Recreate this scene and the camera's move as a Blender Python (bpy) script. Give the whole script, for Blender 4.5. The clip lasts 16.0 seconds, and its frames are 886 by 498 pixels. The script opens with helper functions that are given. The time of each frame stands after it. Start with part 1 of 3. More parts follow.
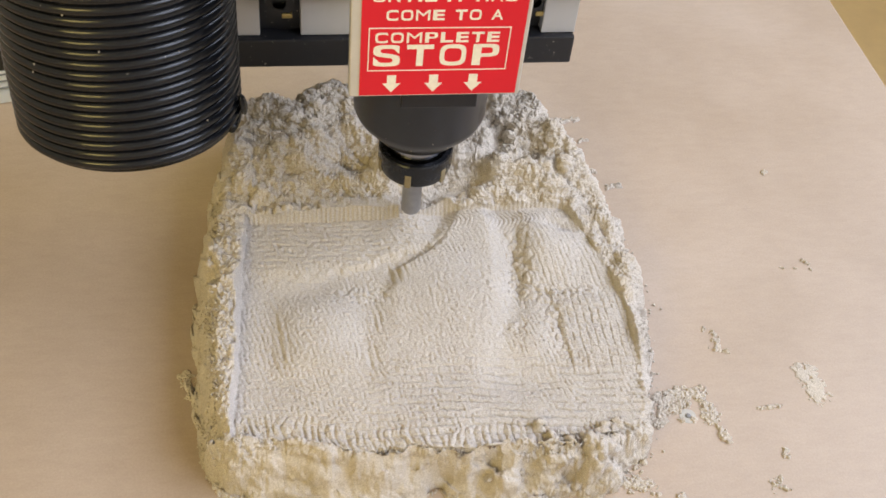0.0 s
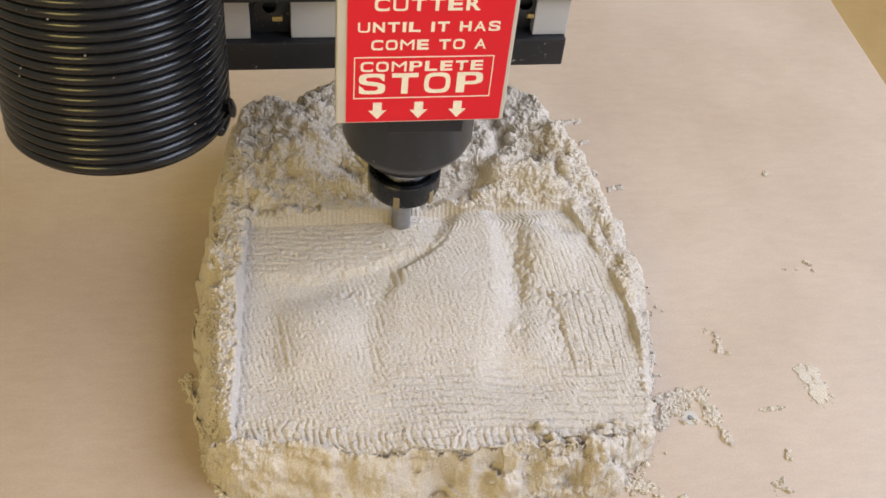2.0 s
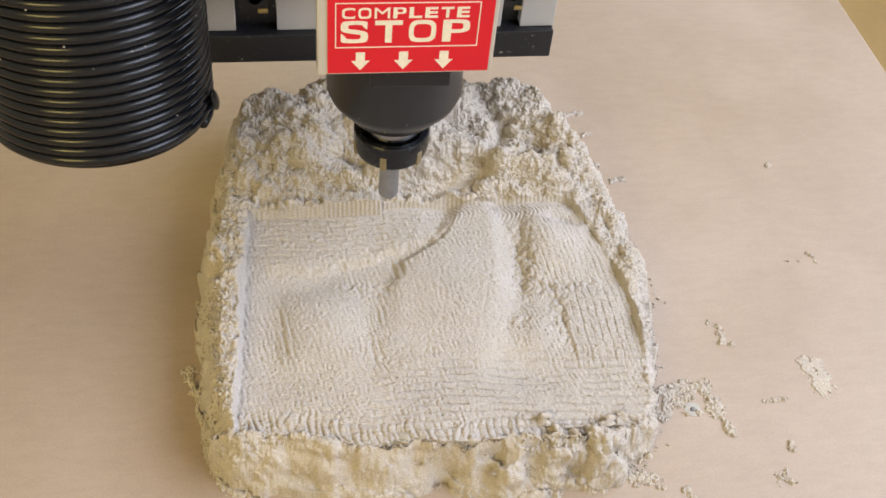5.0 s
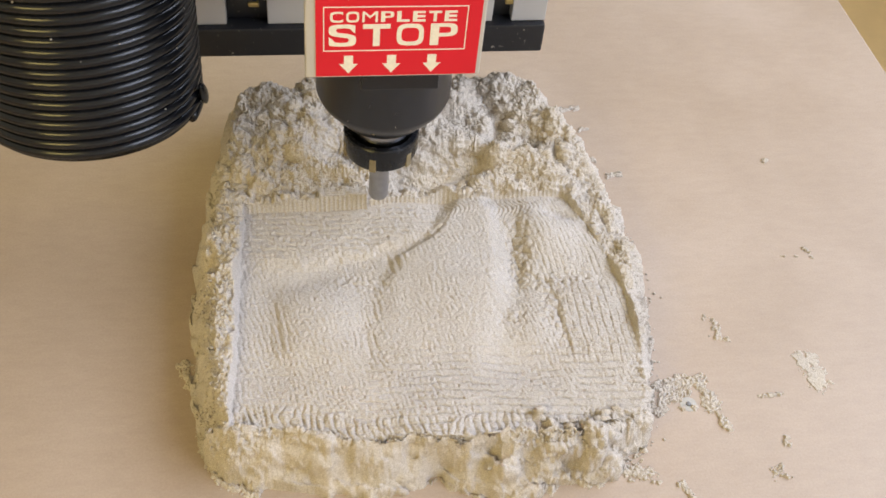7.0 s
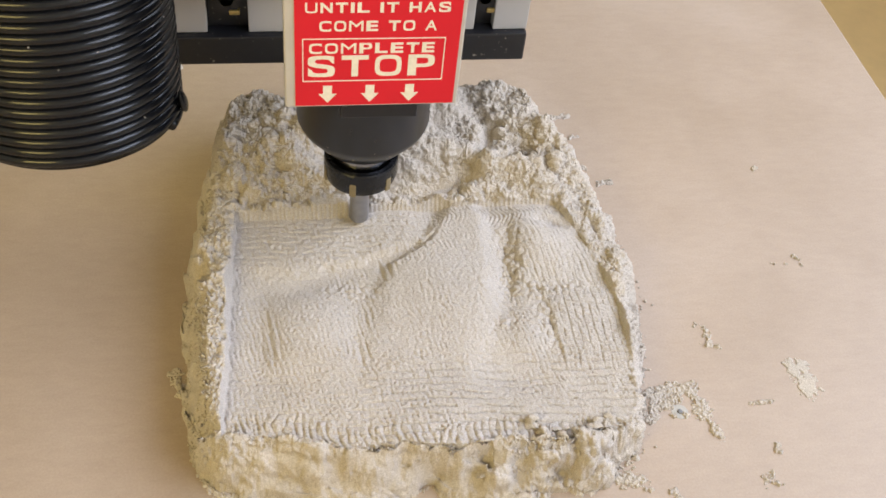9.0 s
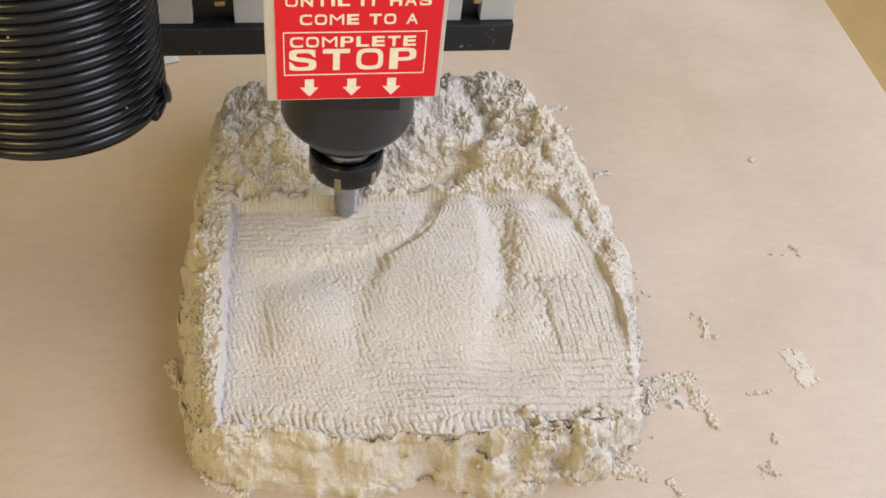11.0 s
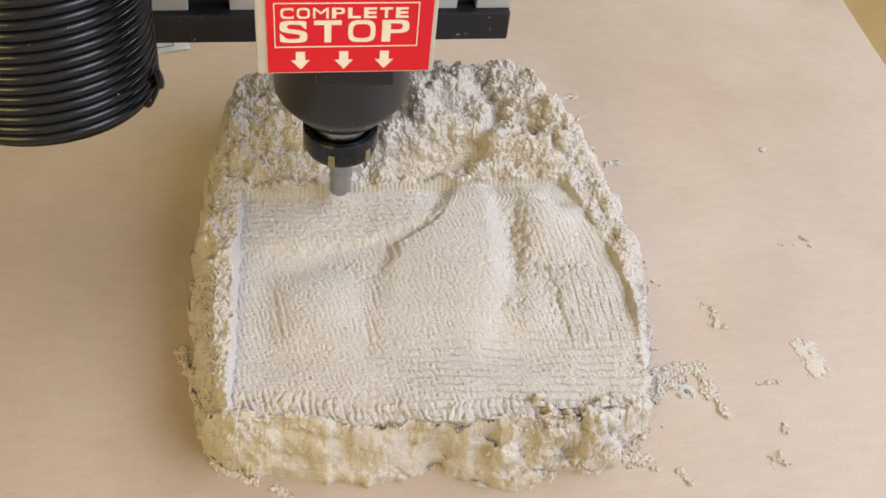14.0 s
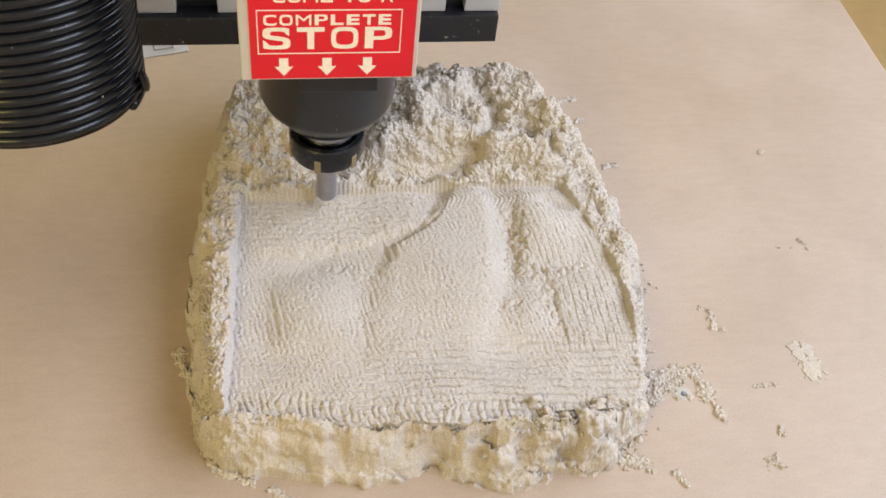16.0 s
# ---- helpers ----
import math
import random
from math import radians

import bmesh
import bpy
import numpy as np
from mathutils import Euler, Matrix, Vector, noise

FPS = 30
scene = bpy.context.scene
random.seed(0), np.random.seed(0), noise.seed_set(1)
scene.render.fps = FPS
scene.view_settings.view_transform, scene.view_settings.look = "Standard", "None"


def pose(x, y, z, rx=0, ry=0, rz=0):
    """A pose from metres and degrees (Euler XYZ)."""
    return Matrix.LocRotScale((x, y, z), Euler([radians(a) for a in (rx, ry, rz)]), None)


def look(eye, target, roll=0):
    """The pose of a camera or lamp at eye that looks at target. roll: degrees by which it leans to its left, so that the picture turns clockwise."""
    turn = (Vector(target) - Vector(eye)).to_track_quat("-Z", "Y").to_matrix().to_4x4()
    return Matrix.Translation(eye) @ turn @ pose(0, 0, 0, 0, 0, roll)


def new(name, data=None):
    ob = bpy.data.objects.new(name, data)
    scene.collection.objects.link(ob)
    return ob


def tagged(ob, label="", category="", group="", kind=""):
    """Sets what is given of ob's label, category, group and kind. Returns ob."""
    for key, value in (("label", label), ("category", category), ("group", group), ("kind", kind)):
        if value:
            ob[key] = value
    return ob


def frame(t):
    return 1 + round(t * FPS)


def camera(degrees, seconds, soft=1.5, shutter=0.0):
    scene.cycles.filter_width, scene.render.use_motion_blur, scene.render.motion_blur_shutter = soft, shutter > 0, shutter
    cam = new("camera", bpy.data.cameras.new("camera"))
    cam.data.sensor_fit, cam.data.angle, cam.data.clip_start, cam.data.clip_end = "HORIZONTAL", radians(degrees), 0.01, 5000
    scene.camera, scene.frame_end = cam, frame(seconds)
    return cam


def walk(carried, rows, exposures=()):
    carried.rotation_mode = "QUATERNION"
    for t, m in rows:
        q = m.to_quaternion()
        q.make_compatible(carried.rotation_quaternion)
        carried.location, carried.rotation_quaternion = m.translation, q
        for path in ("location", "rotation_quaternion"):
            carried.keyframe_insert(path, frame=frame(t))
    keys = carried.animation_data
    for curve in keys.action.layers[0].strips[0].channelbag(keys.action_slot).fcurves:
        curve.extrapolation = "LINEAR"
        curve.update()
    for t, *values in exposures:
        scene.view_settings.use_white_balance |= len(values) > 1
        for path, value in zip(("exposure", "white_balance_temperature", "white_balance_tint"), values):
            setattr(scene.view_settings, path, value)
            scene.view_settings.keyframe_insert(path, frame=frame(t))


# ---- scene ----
cam = camera(44.9, 16.0, soft=1.6)
PATH = [
    (0.0, pose(0.00000, -0.40000, 0.42500, 43.160, -4.760, -7.650)),
    (0.5, pose(-0.00011, -0.40024, 0.42456, 43.197, -4.721, -7.586)),
    (1.0, pose(-0.00058, -0.40040, 0.42480, 43.282, -4.749, -7.585)),
    (1.5, pose(-0.00001, -0.40006, 0.42517, 43.192, -4.695, -7.586)),
    (2.0, pose(0.00097, -0.39992, 0.42496, 43.280, -4.510, -7.663)),
    (2.5, pose(0.00041, -0.40070, 0.42491, 43.238, -4.499, -7.776)),
    (3.0, pose(0.00155, -0.39998, 0.42404, 43.098, -4.503, -7.678)),
    (3.5, pose(0.00081, -0.39916, 0.42359, 43.252, -4.598, -7.853)),
    (4.0, pose(0.00099, -0.40016, 0.42345, 43.226, -4.338, -7.707)),
    (6.5, pose(0.00000, -0.40092, 0.42158, 42.787, -4.480, -7.707)),
    (7.0, pose(0.00162, -0.40120, 0.42152, 42.894, -4.548, -7.708)),
    (7.5, pose(0.00071, -0.40082, 0.42276, 42.843, -4.845, -7.897)),
    (8.0, pose(0.00014, -0.40030, 0.42158, 43.001, -4.849, -7.994)),
    (8.5, pose(-0.00043, -0.40085, 0.42251, 43.309, -5.033, -8.286)),
    (9.0, pose(-0.00064, -0.40054, 0.42213, 43.270, -5.028, -8.191)),
    (11.5, pose(0.00161, -0.40275, 0.41988, 43.038, -4.894, -8.239)),
    (12.0, pose(0.00182, -0.40301, 0.41980, 42.993, -4.811, -8.171)),
    (12.5, pose(0.00212, -0.40245, 0.42083, 42.873, -4.580, -8.186)),
    (13.0, pose(0.00067, -0.40252, 0.41956, 42.947, -4.558, -8.103)),
    (13.5, pose(-0.00002, -0.40328, 0.41926, 42.786, -4.733, -7.998)),
    (14.0, pose(-0.00085, -0.40311, 0.41825, 42.598, -4.891, -7.817)),
    (14.5, pose(-0.00062, -0.40414, 0.42052, 42.796, -4.675, -7.672)),
    (15.0, pose(0.00008, -0.40305, 0.41992, 42.681, -4.572, -7.601)),
    (15.5, pose(0.00066, -0.40349, 0.41896, 42.758, -4.753, -7.635)),
    (16.0, pose(0.00112, -0.40377, 0.41946, 42.663, -4.891, -7.680)),
]
walk(cam, PATH, exposures=[(0, -0.12), (16, -0.08)])

# ---------------------------------------------------------------- light
world = bpy.data.worlds.new("room_air")
scene.world = world
world.use_nodes = True
world.node_tree.nodes["Background"].inputs[0].default_value = (0.75, 0.85, 1.0, 1)
world.node_tree.nodes["Background"].inputs[1].default_value = 0.6


def area(name, eye, target, sx, sy, watts, colour):
    lamp = bpy.data.lights.new(name, "AREA")
    lamp.shape, lamp.size, lamp.size_y = "RECTANGLE", sx, sy
    lamp.energy, lamp.color = watts, colour
    ob = new(name, lamp)
    ob.matrix_world = look(eye, target)
    return ob


WINDOW_W, LAMP_W, BACK_W = 56, 3.4, 14
area("window_daylight", (1.30, -0.20, 1.12), (0.2, -0.08, 0.0), 2.3, 1.0, WINDOW_W, (0.745, 0.815, 1.0))
# unseen warm source at front left, set near so the yellow falls off rightwards
area("warm_left_light", (-0.44, -0.62, 0.52), (-0.14, -0.08, 0), 0.35, 0.3, LAMP_W, (1.0, 0.775, 0.26))
# yellow fill added from behind to warm heap and board; no window known there
area("rear_warm_fill", (-0.1, 2.4, 1.5), (0.0, 0.0, 0.2), 1.4, 1.1, BACK_W, (1.0, 0.76, 0.24))


# ---------------------------------------------------------------- materials
def material(name):
    m = bpy.data.materials.new(name)
    m.use_nodes = True
    return m, m.node_tree, m.node_tree.nodes["Principled BSDF"]


def noise_node(tree, scale, detail=4.0, rough=0.6):
    tc = tree.nodes.new("ShaderNodeTexCoord")
    n = tree.nodes.new("ShaderNodeTexNoise")
    n.inputs["Scale"].default_value, n.inputs["Detail"].default_value, n.inputs["Roughness"].default_value = scale, detail, rough
    tree.links.new(tc.outputs["Object"], n.inputs["Vector"])
    return n


def ramp(tree, fac, stops):
    r = tree.nodes.new("ShaderNodeValToRGB")
    r.color_ramp.elements[0].position, r.color_ramp.elements[0].color = stops[0][0], (*stops[0][1], 1)
    r.color_ramp.elements[1].position, r.color_ramp.elements[1].color = stops[-1][0], (*stops[-1][1], 1)
    for p, c in stops[1:-1]:
        e = r.color_ramp.elements.new(p)
        e.color = (*c, 1)
    tree.links.new(fac, r.inputs[0])
    return r.outputs[0]


def multiply(tree, a, b, amount=1.0):
    mix = tree.nodes.new("ShaderNodeMix")
    mix.data_type, mix.blend_type = "RGBA", "MULTIPLY"
    mix.inputs[0].default_value = amount
    tree.links.new(a, mix.inputs[6])
    tree.links.new(b, mix.inputs[7])
    return mix.outputs[2]


def bump(tree, bsdf, height, strength, distance):
    b = tree.nodes.new("ShaderNodeBump")
    b.inputs["Strength"].default_value, b.inputs["Distance"].default_value = strength, distance
    tree.links.new(height, b.inputs["Height"])
    tree.links.new(b.outputs[0], bsdf.inputs["Normal"])


def make_sand(name, lo, mid, hi, grain):
    m, tree, bsdf = material(name)
    fine, broad, dirt = noise_node(tree, 1500, 3, 0.7), noise_node(tree, 45, 5, 0.6), noise_node(tree, 24, 4, 0.55)
    a = ramp(tree, fine.outputs[0], [(0.28, lo), (0.5, mid), (0.72, hi)])
    b = ramp(tree, broad.outputs[0], [(0.3, (0.88, 0.87, 0.85)), (0.7, (1, 1, 1))])
    c = ramp(tree, dirt.outputs[0], [(0.36, (1, 1, 1)), (0.55, (1.0, 0.99, 0.965)), (0.72, (0.98, 0.96, 0.91))])
    tree.links.new(multiply(tree, multiply(tree, a, b), c), bsdf.inputs["Base Color"])
    bsdf.inputs["Roughness"].default_value = 0.95
    bsdf.inputs["Specular IOR Level"].default_value = 0.15
    bump(tree, bsdf, fine.outputs[0], grain, 0.0006)
    return m


# carved field and wall slices take a slightly greyer tone than the crust
GREYER = make_sand("greyer_sand", (0.42, 0.375, 0.33), (0.55, 0.502, 0.455), (0.66, 0.615, 0.57), 0.7)
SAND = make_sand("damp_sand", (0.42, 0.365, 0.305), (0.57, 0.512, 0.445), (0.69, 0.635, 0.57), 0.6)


def make_board():
    m, tree, bsdf = material("fibreboard")
    fine, fibre, broad = noise_node(tree, 900, 3, 0.7), noise_node(tree, 150, 5, 0.75), noise_node(tree, 7, 5, 0.6)
    mp = tree.nodes.new("ShaderNodeMapping")
    mp.inputs["Scale"].default_value = (0.45, 1.4, 1)
    tc = tree.nodes.new("ShaderNodeTexCoord")
    tree.links.new(tc.outputs["Object"], mp.inputs[0])
    tree.links.new(mp.outputs[0], fibre.inputs["Vector"])
    a = ramp(tree, broad.outputs[0], [(0.3, (0.41, 0.318, 0.24)), (0.55, (0.465, 0.368, 0.288)), (0.75, (0.505, 0.408, 0.33))])
    b = ramp(tree, fibre.outputs[0], [(0.25, (0.92, 0.91, 0.90)), (0.6, (1, 1, 1))])
    c = ramp(tree, fine.outputs[0], [(0.3, (0.9, 0.89, 0.88)), (0.65, (1, 1, 1))])
    tree.links.new(multiply(tree, multiply(tree, a, b), c), bsdf.inputs["Base Color"])
    r = ramp(tree, broad.outputs[0], [(0.3, (0.40,) * 3), (0.7, (0.50,) * 3)])
    tree.links.new(r, bsdf.inputs["Roughness"])
    bump(tree, bsdf, fine.outputs[0], 0.12, 0.0003)
    return m


def make_plain(name, colour, roughness, metal=0.0, scale=60, vary=0.12, relief=0.05, specular=0.5):
    m, tree, bsdf = material(name)
    n = noise_node(tree, scale, 5, 0.65)
    lo, hi = tuple(c * (1 - vary) for c in colour), tuple(min(1, c * (1 + vary)) for c in colour)
    tree.links.new(ramp(tree, n.outputs[0], [(0.3, lo), (0.7, hi)]), bsdf.inputs["Base Color"])
    r = ramp(tree, n.outputs[0], [(0.3, (roughness * 0.85,) * 3), (0.7, (min(1, roughness * 1.15),) * 3)])
    tree.links.new(r, bsdf.inputs["Roughness"])
    bsdf.inputs["Metallic"].default_value = metal
    bsdf.inputs["Specular IOR Level"].default_value = specular
    if relief:
        bump(tree, bsdf, n.outputs[0], relief, 0.0005)
    return m


def make_dusty_black():
    m, tree, bsdf = material("dusty_black_paint")
    n = noise_node(tree, 420, 2, 0.5)
    tree.links.new(ramp(tree, n.outputs[0], [(0.0, (0.012, 0.012, 0.014)), (0.70, (0.016, 0.016, 0.018)), (0.76, (0.30, 0.27, 0.22))]), bsdf.inputs["Base Color"])
    bsdf.inputs["Roughness"].default_value = 0.45
    return m


BOARD = make_board()
RUBBER = make_plain("black_hose_plastic", (0.007, 0.008, 0.011), 0.22, scale=240, vary=0.25, relief=0.0, specular=0.42)
BLACK = make_dusty_black()
HOUSING = make_plain("anodised_housing", (0.014, 0.015, 0.021), 0.30, 0.15, scale=70, vary=0.2, specular=0.5)
NUT = make_plain("blackened_steel", (0.014, 0.015, 0.019), 0.26, 0.45, scale=160, vary=0.2)
SLOT = make_plain("dusty_slot_brass", (0.26, 0.21, 0.12), 0.5, 0.3, scale=300)
STEEL = make_plain("ground_steel", (0.30, 0.30, 0.31), 0.2, 1.0, scale=90)
CUTTER = make_plain("worn_carbide", (0.34, 0.34, 0.36), 0.36, 0.75, scale=140, vary=0.15)
GREY = make_plain("grey_painted_steel", (0.55, 0.53, 0.50), 0.5, scale=25, vary=0.04, relief=0.02)
ALU = make_plain("brushed_aluminium", (0.60, 0.58, 0.54), 0.42, 0.35, scale=50, vary=0.05)
RED = make_plain("red_sticker_vinyl", (0.66, 0.014, 0.028), 0.5, scale=40, vary=0.05, relief=0.02, specular=0.3)
CREAM = make_plain("cream_sticker_print", (0.83, 0.78, 0.67), 0.45, scale=500, vary=0.08, relief=0.0)
PAPER = make_plain("white_paper", (0.80, 0.80, 0.78), 0.8, scale=20, vary=0.02, relief=0.02)
PLUG = make_plain("dusty_plug", (0.46, 0.44, 0.40), 0.8, scale=600, vary=0.15)
INK = make_plain("grey_print", (0.22, 0.22, 0.23), 0.8, scale=200, vary=0.1, relief=0)
# cream of the unseen walls is picked for the warm light they bounce
WALL = make_plain("bounce_wall_paint", (0.74, 0.69, 0.56), 0.8, scale=6, vary=0.03)
CEILING = make_plain("ceiling_paint", (0.80, 0.78, 0.74), 0.9, scale=6, vary=0.02)
FLOOR = make_plain("pale_wood_floor", (0.66, 0.50, 0.27), 0.5, scale=9, vary=0.08)
BRASS = make_plain("brass_bush", (0.50, 0.38, 0.15), 0.35, 0.8, scale=80)


# ---------------------------------------------------------------- mesh helpers
def part(name, bm, mat, parent=None, label="", smooth=False):
    """One mesh object from a bmesh, under a thing or a part."""
    me = bpy.data.meshes.new(name)
    bm.normal_update()
    bm.to_mesh(me)
    bm.free()
    me.materials.append(mat)
    if smooth:
        for p in me.polygons:
            p.use_smooth = True
    ob = new(name, me)
    ob.parent = parent
    return tagged(ob, label)


def add_box(bm, a, b, bevel=0.0, segments=2):
    res = bmesh.ops.create_cube(bm, size=1)
    vs = res["verts"]
    for v in vs:
        v.co = Vector([a[i] if v.co[i] < 0 else b[i] for i in range(3)])
    if bevel:
        es = list({e for v in vs for e in v.link_edges})
        bmesh.ops.bevel(bm, geom=es, offset=bevel, segments=segments, affect="EDGES", profile=0.6)
    return bm


def box(a, b, bevel=0.0, segments=2):
    return add_box(bmesh.new(), a, b, bevel, segments)


def lathe(profile, steps=64, close=True):
    """A turned solid about z from (radius, height) pairs."""
    bm = bmesh.new()
    rings = []
    for r, z in profile:
        rings.append([bm.verts.new((r * math.cos(2 * math.pi * i / steps), r * math.sin(2 * math.pi * i / steps), z)) for i in range(steps)])
    for lo, hi in zip(rings, rings[1:]):
        for i in range(steps):
            bm.faces.new((lo[i], lo[(i + 1) % steps], hi[(i + 1) % steps], hi[i]))
    if close:
        bm.faces.new(list(reversed(rings[0])))
        bm.faces.new(rings[-1])
    return bm


def shade(ob, angle=35):
    """Smooth faces, with edges sharper than the angle kept crisp."""
    bm = bmesh.new()
    bm.from_mesh(ob.data)
    for f in bm.faces:
        f.smooth = True
    for e in bm.edges:
        e.smooth = not (len(e.link_faces) == 2 and e.calc_face_angle(0) > radians(angle))
    bm.to_mesh(ob.data)
    bm.free()
    return ob


def empty(name, m, label, category, group=""):
    ob = new(name)
    ob.empty_display_size = 0.02
    ob.matrix_world = m
    return tagged(ob, label, category, group)


# ---------------------------------------------------------------- the room and the table
def build_room():
    # only the floor shows; walls and ceiling are added unseen to bounce light
    x0, x1, y0, y1, z0, z1 = -1.9, 1.38, -1.6, 2.6, -0.78, 2.4
    t = 0.12
    tagged(part("floor", box((x0, y0, z0 - 0.1), (x1, y1, z0)), FLOOR), "pale yellowish wooden workshop floor", "floor", kind="structure")
    tagged(part("ceiling", box((x0, y0, z1), (x1, y1, z1 + 0.1)), CEILING), "unseen off-white ceiling added to close the room", "ceiling", kind="structure")
    tagged(part("wall_west", box((x0 - t, y0, z0), (x0, y1, z1)), WALL), "unseen cream wall added for warm bounce light", "wall", kind="structure")
    tagged(part("wall_south", box((x0 - t, y0 - t, z0), (x1 + t, y0, z1)), WALL), "unseen cream wall added for warm bounce light", "wall", kind="structure")

    def holed(name, fixed, lo, hi, oa, ob_, oz0, oz1, axis):
        bm = bmesh.new()
        for a, b, c, d in ((lo, oa, z0, z1), (ob_, hi, z0, z1), (oa, ob_, z0, oz0), (oa, ob_, oz1, z1)):
            if axis == "x":
                add_box(bm, (fixed, a, c), (fixed + t, b, d))
            else:
                add_box(bm, (a, fixed, c), (b, fixed + t, d))
        tagged(part(name, bm, WALL), "unseen cream wall added with an opening behind an area light", "wall", kind="structure")

    holed("wall_east", x1, y0, y1, -1.37, 0.98, 0.6, 1.7, "x")
    holed("wall_north", y1, x0 - t, x1 + t, -0.85, 0.65, 0.9, 2.1, "y")


def build_table():
    bench = empty("workbench", pose(0, 0, 0), "large brown fibreboard machine bed with sand on it", "workbench")
    part("tabletop", box((-1.0, -0.9, -0.019), (0.4078, 1.1, 0.0), 0.0012), BOARD, bench, "brown fibreboard sheet with faint mottling")
    part("underframe", box((-0.95, -0.85, -0.78), (0.33, 1.05, -0.0195)), GREY, bench, "grey steel frame")


build_room()
build_table()


# ---------------------------------------------------------------- the sand
def lattice(x, y, size, seed):
    """Smooth value noise in -1..1, with cells of that many millimetres."""
    r = np.random.RandomState(seed).uniform(-1, 1, (256, 256))
    u, v = x / size + 77.3, y / size + 91.7
    i, j = np.floor(u).astype(int), np.floor(v).astype(int)
    a, b = u - i, v - j
    a, b = a * a * (3 - 2 * a), b * b * (3 - 2 * b)
    i, j, k, l = i % 256, j % 256, (i + 1) % 256, (j + 1) % 256
    return (r[i, j] * (1 - a) + r[k, j] * a) * (1 - b) + (r[i, l] * (1 - a) + r[k, l] * a) * b


def lumps(x, y, size, seed):
    """Rounded lumps in 0..1, one a cell, of uneven size."""
    rs = np.random.RandomState(seed)
    px, py, pr = rs.uniform(0.1, 0.9, (128, 128)), rs.uniform(0.1, 0.9, (128, 128)), rs.uniform(0.25, 1.0, (128, 128))
    u, v = x / size + 53.1, y / size + 61.9
    i, j = np.floor(u).astype(int), np.floor(v).astype(int)
    best = np.zeros_like(u)
    for di in (-1, 0, 1):
        for dj in (-1, 0, 1):
            p, q = (i + di) % 128, (j + dj) % 128
            d2 = (u - i - di - px[p, q]) ** 2 + (v - j - dj - py[p, q]) ** 2
            best = np.maximum(best, pr[p, q] * np.sqrt(np.clip(1 - d2 / (0.25 + 0.35 * pr[p, q]), 0, 1)))
    return best


def step(v, a, b):
    t = np.clip((v - a) / (b - a), 0, 1)
    return t * t * (3 - 2 * t)


def hill(x, y, cx, cy, sx, sy, turn=0.0):
    c, s = math.cos(radians(turn)), math.sin(radians(turn))
    dx, dy = x - cx, y - cy
    return np.exp(-((dx * c + dy * s) / sx) ** 2 - ((-dx * s + dy * c) / sy) ** 2)


def inner_right(y):
    """The inner edge of the carved field on its right side, in mm."""
    return 168 - 0.003 * np.clip(y + 85, 0, 200) ** 2 - 0.0055 * np.clip(-98 - y, 0, 200) ** 2


def edge_front(x):
    return -138 - 12 * step(x, -25, 50) + 1.5 * np.sin(x / 7.0)


def ridge_left(y):
    """The foot of the central mountain on its left side, in mm."""
    return np.interp(y, (-112, -95, -81, -60, -46, -37, -28, -16, -8), (39, 39, 42, 47, 54, 68, 77, 83, 86))


def ridge_right(y):
    """The brink of the central mountain on its right side, in mm."""
    return np.interp(y, (-125, -115, -89, -64, -42, -23, -8), (87, 92, 101, 108, 111, 111, 110))


def shelf_edge(x):
    return np.interp(x, (-16, 15, 43, 60, 78, 86, 91), (-43, -43, -42, -36, -30, -22, -8))


def carved(x, y):
    """Height of the carved relief, in mm."""
    h = 25.0 + 0.0 * x
    h = h - 6.0 * step(x, 60, 165) * step(-y, 70, 132)
    # the flat shelf along the back, breaking off in a ragged line
    brk = shelf_edge(x) + 1.6 * lattice(x, y, 6, 45) + 0.8 * lattice(x, y, 2.5, 46)
    h = h + (2.4 + 1.2 * step(x, 40, 62)) * step(y, brk - 2.5 - 5 * (1 - step(x, 20, 50)), brk + 1.5) * (1 - step(x, 66, 92))
    # central mountain: a slanting back with a sharp brink on its right
    bl, br = ridge_left(y) + 1.2 * lattice(x, y, 7, 85), ridge_right(y) + 0.9 * lattice(x, y, 5, 86)
    amp = np.interp(y, (-128, -112, -95, -75, -55, -32, -16, -9), (0, 1.2, 2.4, 4.0, 5.4, 7.4, 8.0, 7.0))
    inside = step(x, bl - 1 - 4 * step(-y, 52, 80), bl + 10 + 4 * step(-y, 52, 80)) * (1 - 0.62 * step(x, br - 7.0, br + 5.0))
    h = h + amp * inside * (0.62 + 0.38 * np.clip((x - bl) / (br - bl + 1e-3), 0, 1))
    h = h + 3.2 * hill(x, y, 84, -62, 26, 34, 24) * (1 - 0.7 * step(x, br, br + 6))
    h = h - 3.6 * hill(x, y, 118, -48, 4.5, 26, -8)
    # left hump, with a slanting hollow behind it
    h = h + 5.0 * hill(x, y, 19, -82, 21, 26, -10)
    h = h - 2.0 * hill(x, y, 18, -54, 24, 9, 18)
    h = h - 1.2 * hill(x, y, -6, -85, 7, 30)
    h = h - 1.0 * hill(x, y, 38, -86, 6, 20)
    h = h + 0.5 * step(x, -5, 2) * (1 - step(x, 8, 40)) * step(y, -112, -98) * (1 - step(y, -72, -58))
    # right-hand hill with a pit at its top, and the slab below it
    h = h + 6.5 * hill(x, y, 133, -32, 16, 20, 20)
    h = h - 4.0 * hill(x, y, 145, -22, 9, 3.6, -12)
    h = h + 2.6 * hill(x, y, 118, -92, 11, 15)
    h = h + 1.7 * step(x, 130.5, 137) * (1 - step(x, 150, 172)) * step(y, -114, -100) * (1 - step(y, -74, -62))
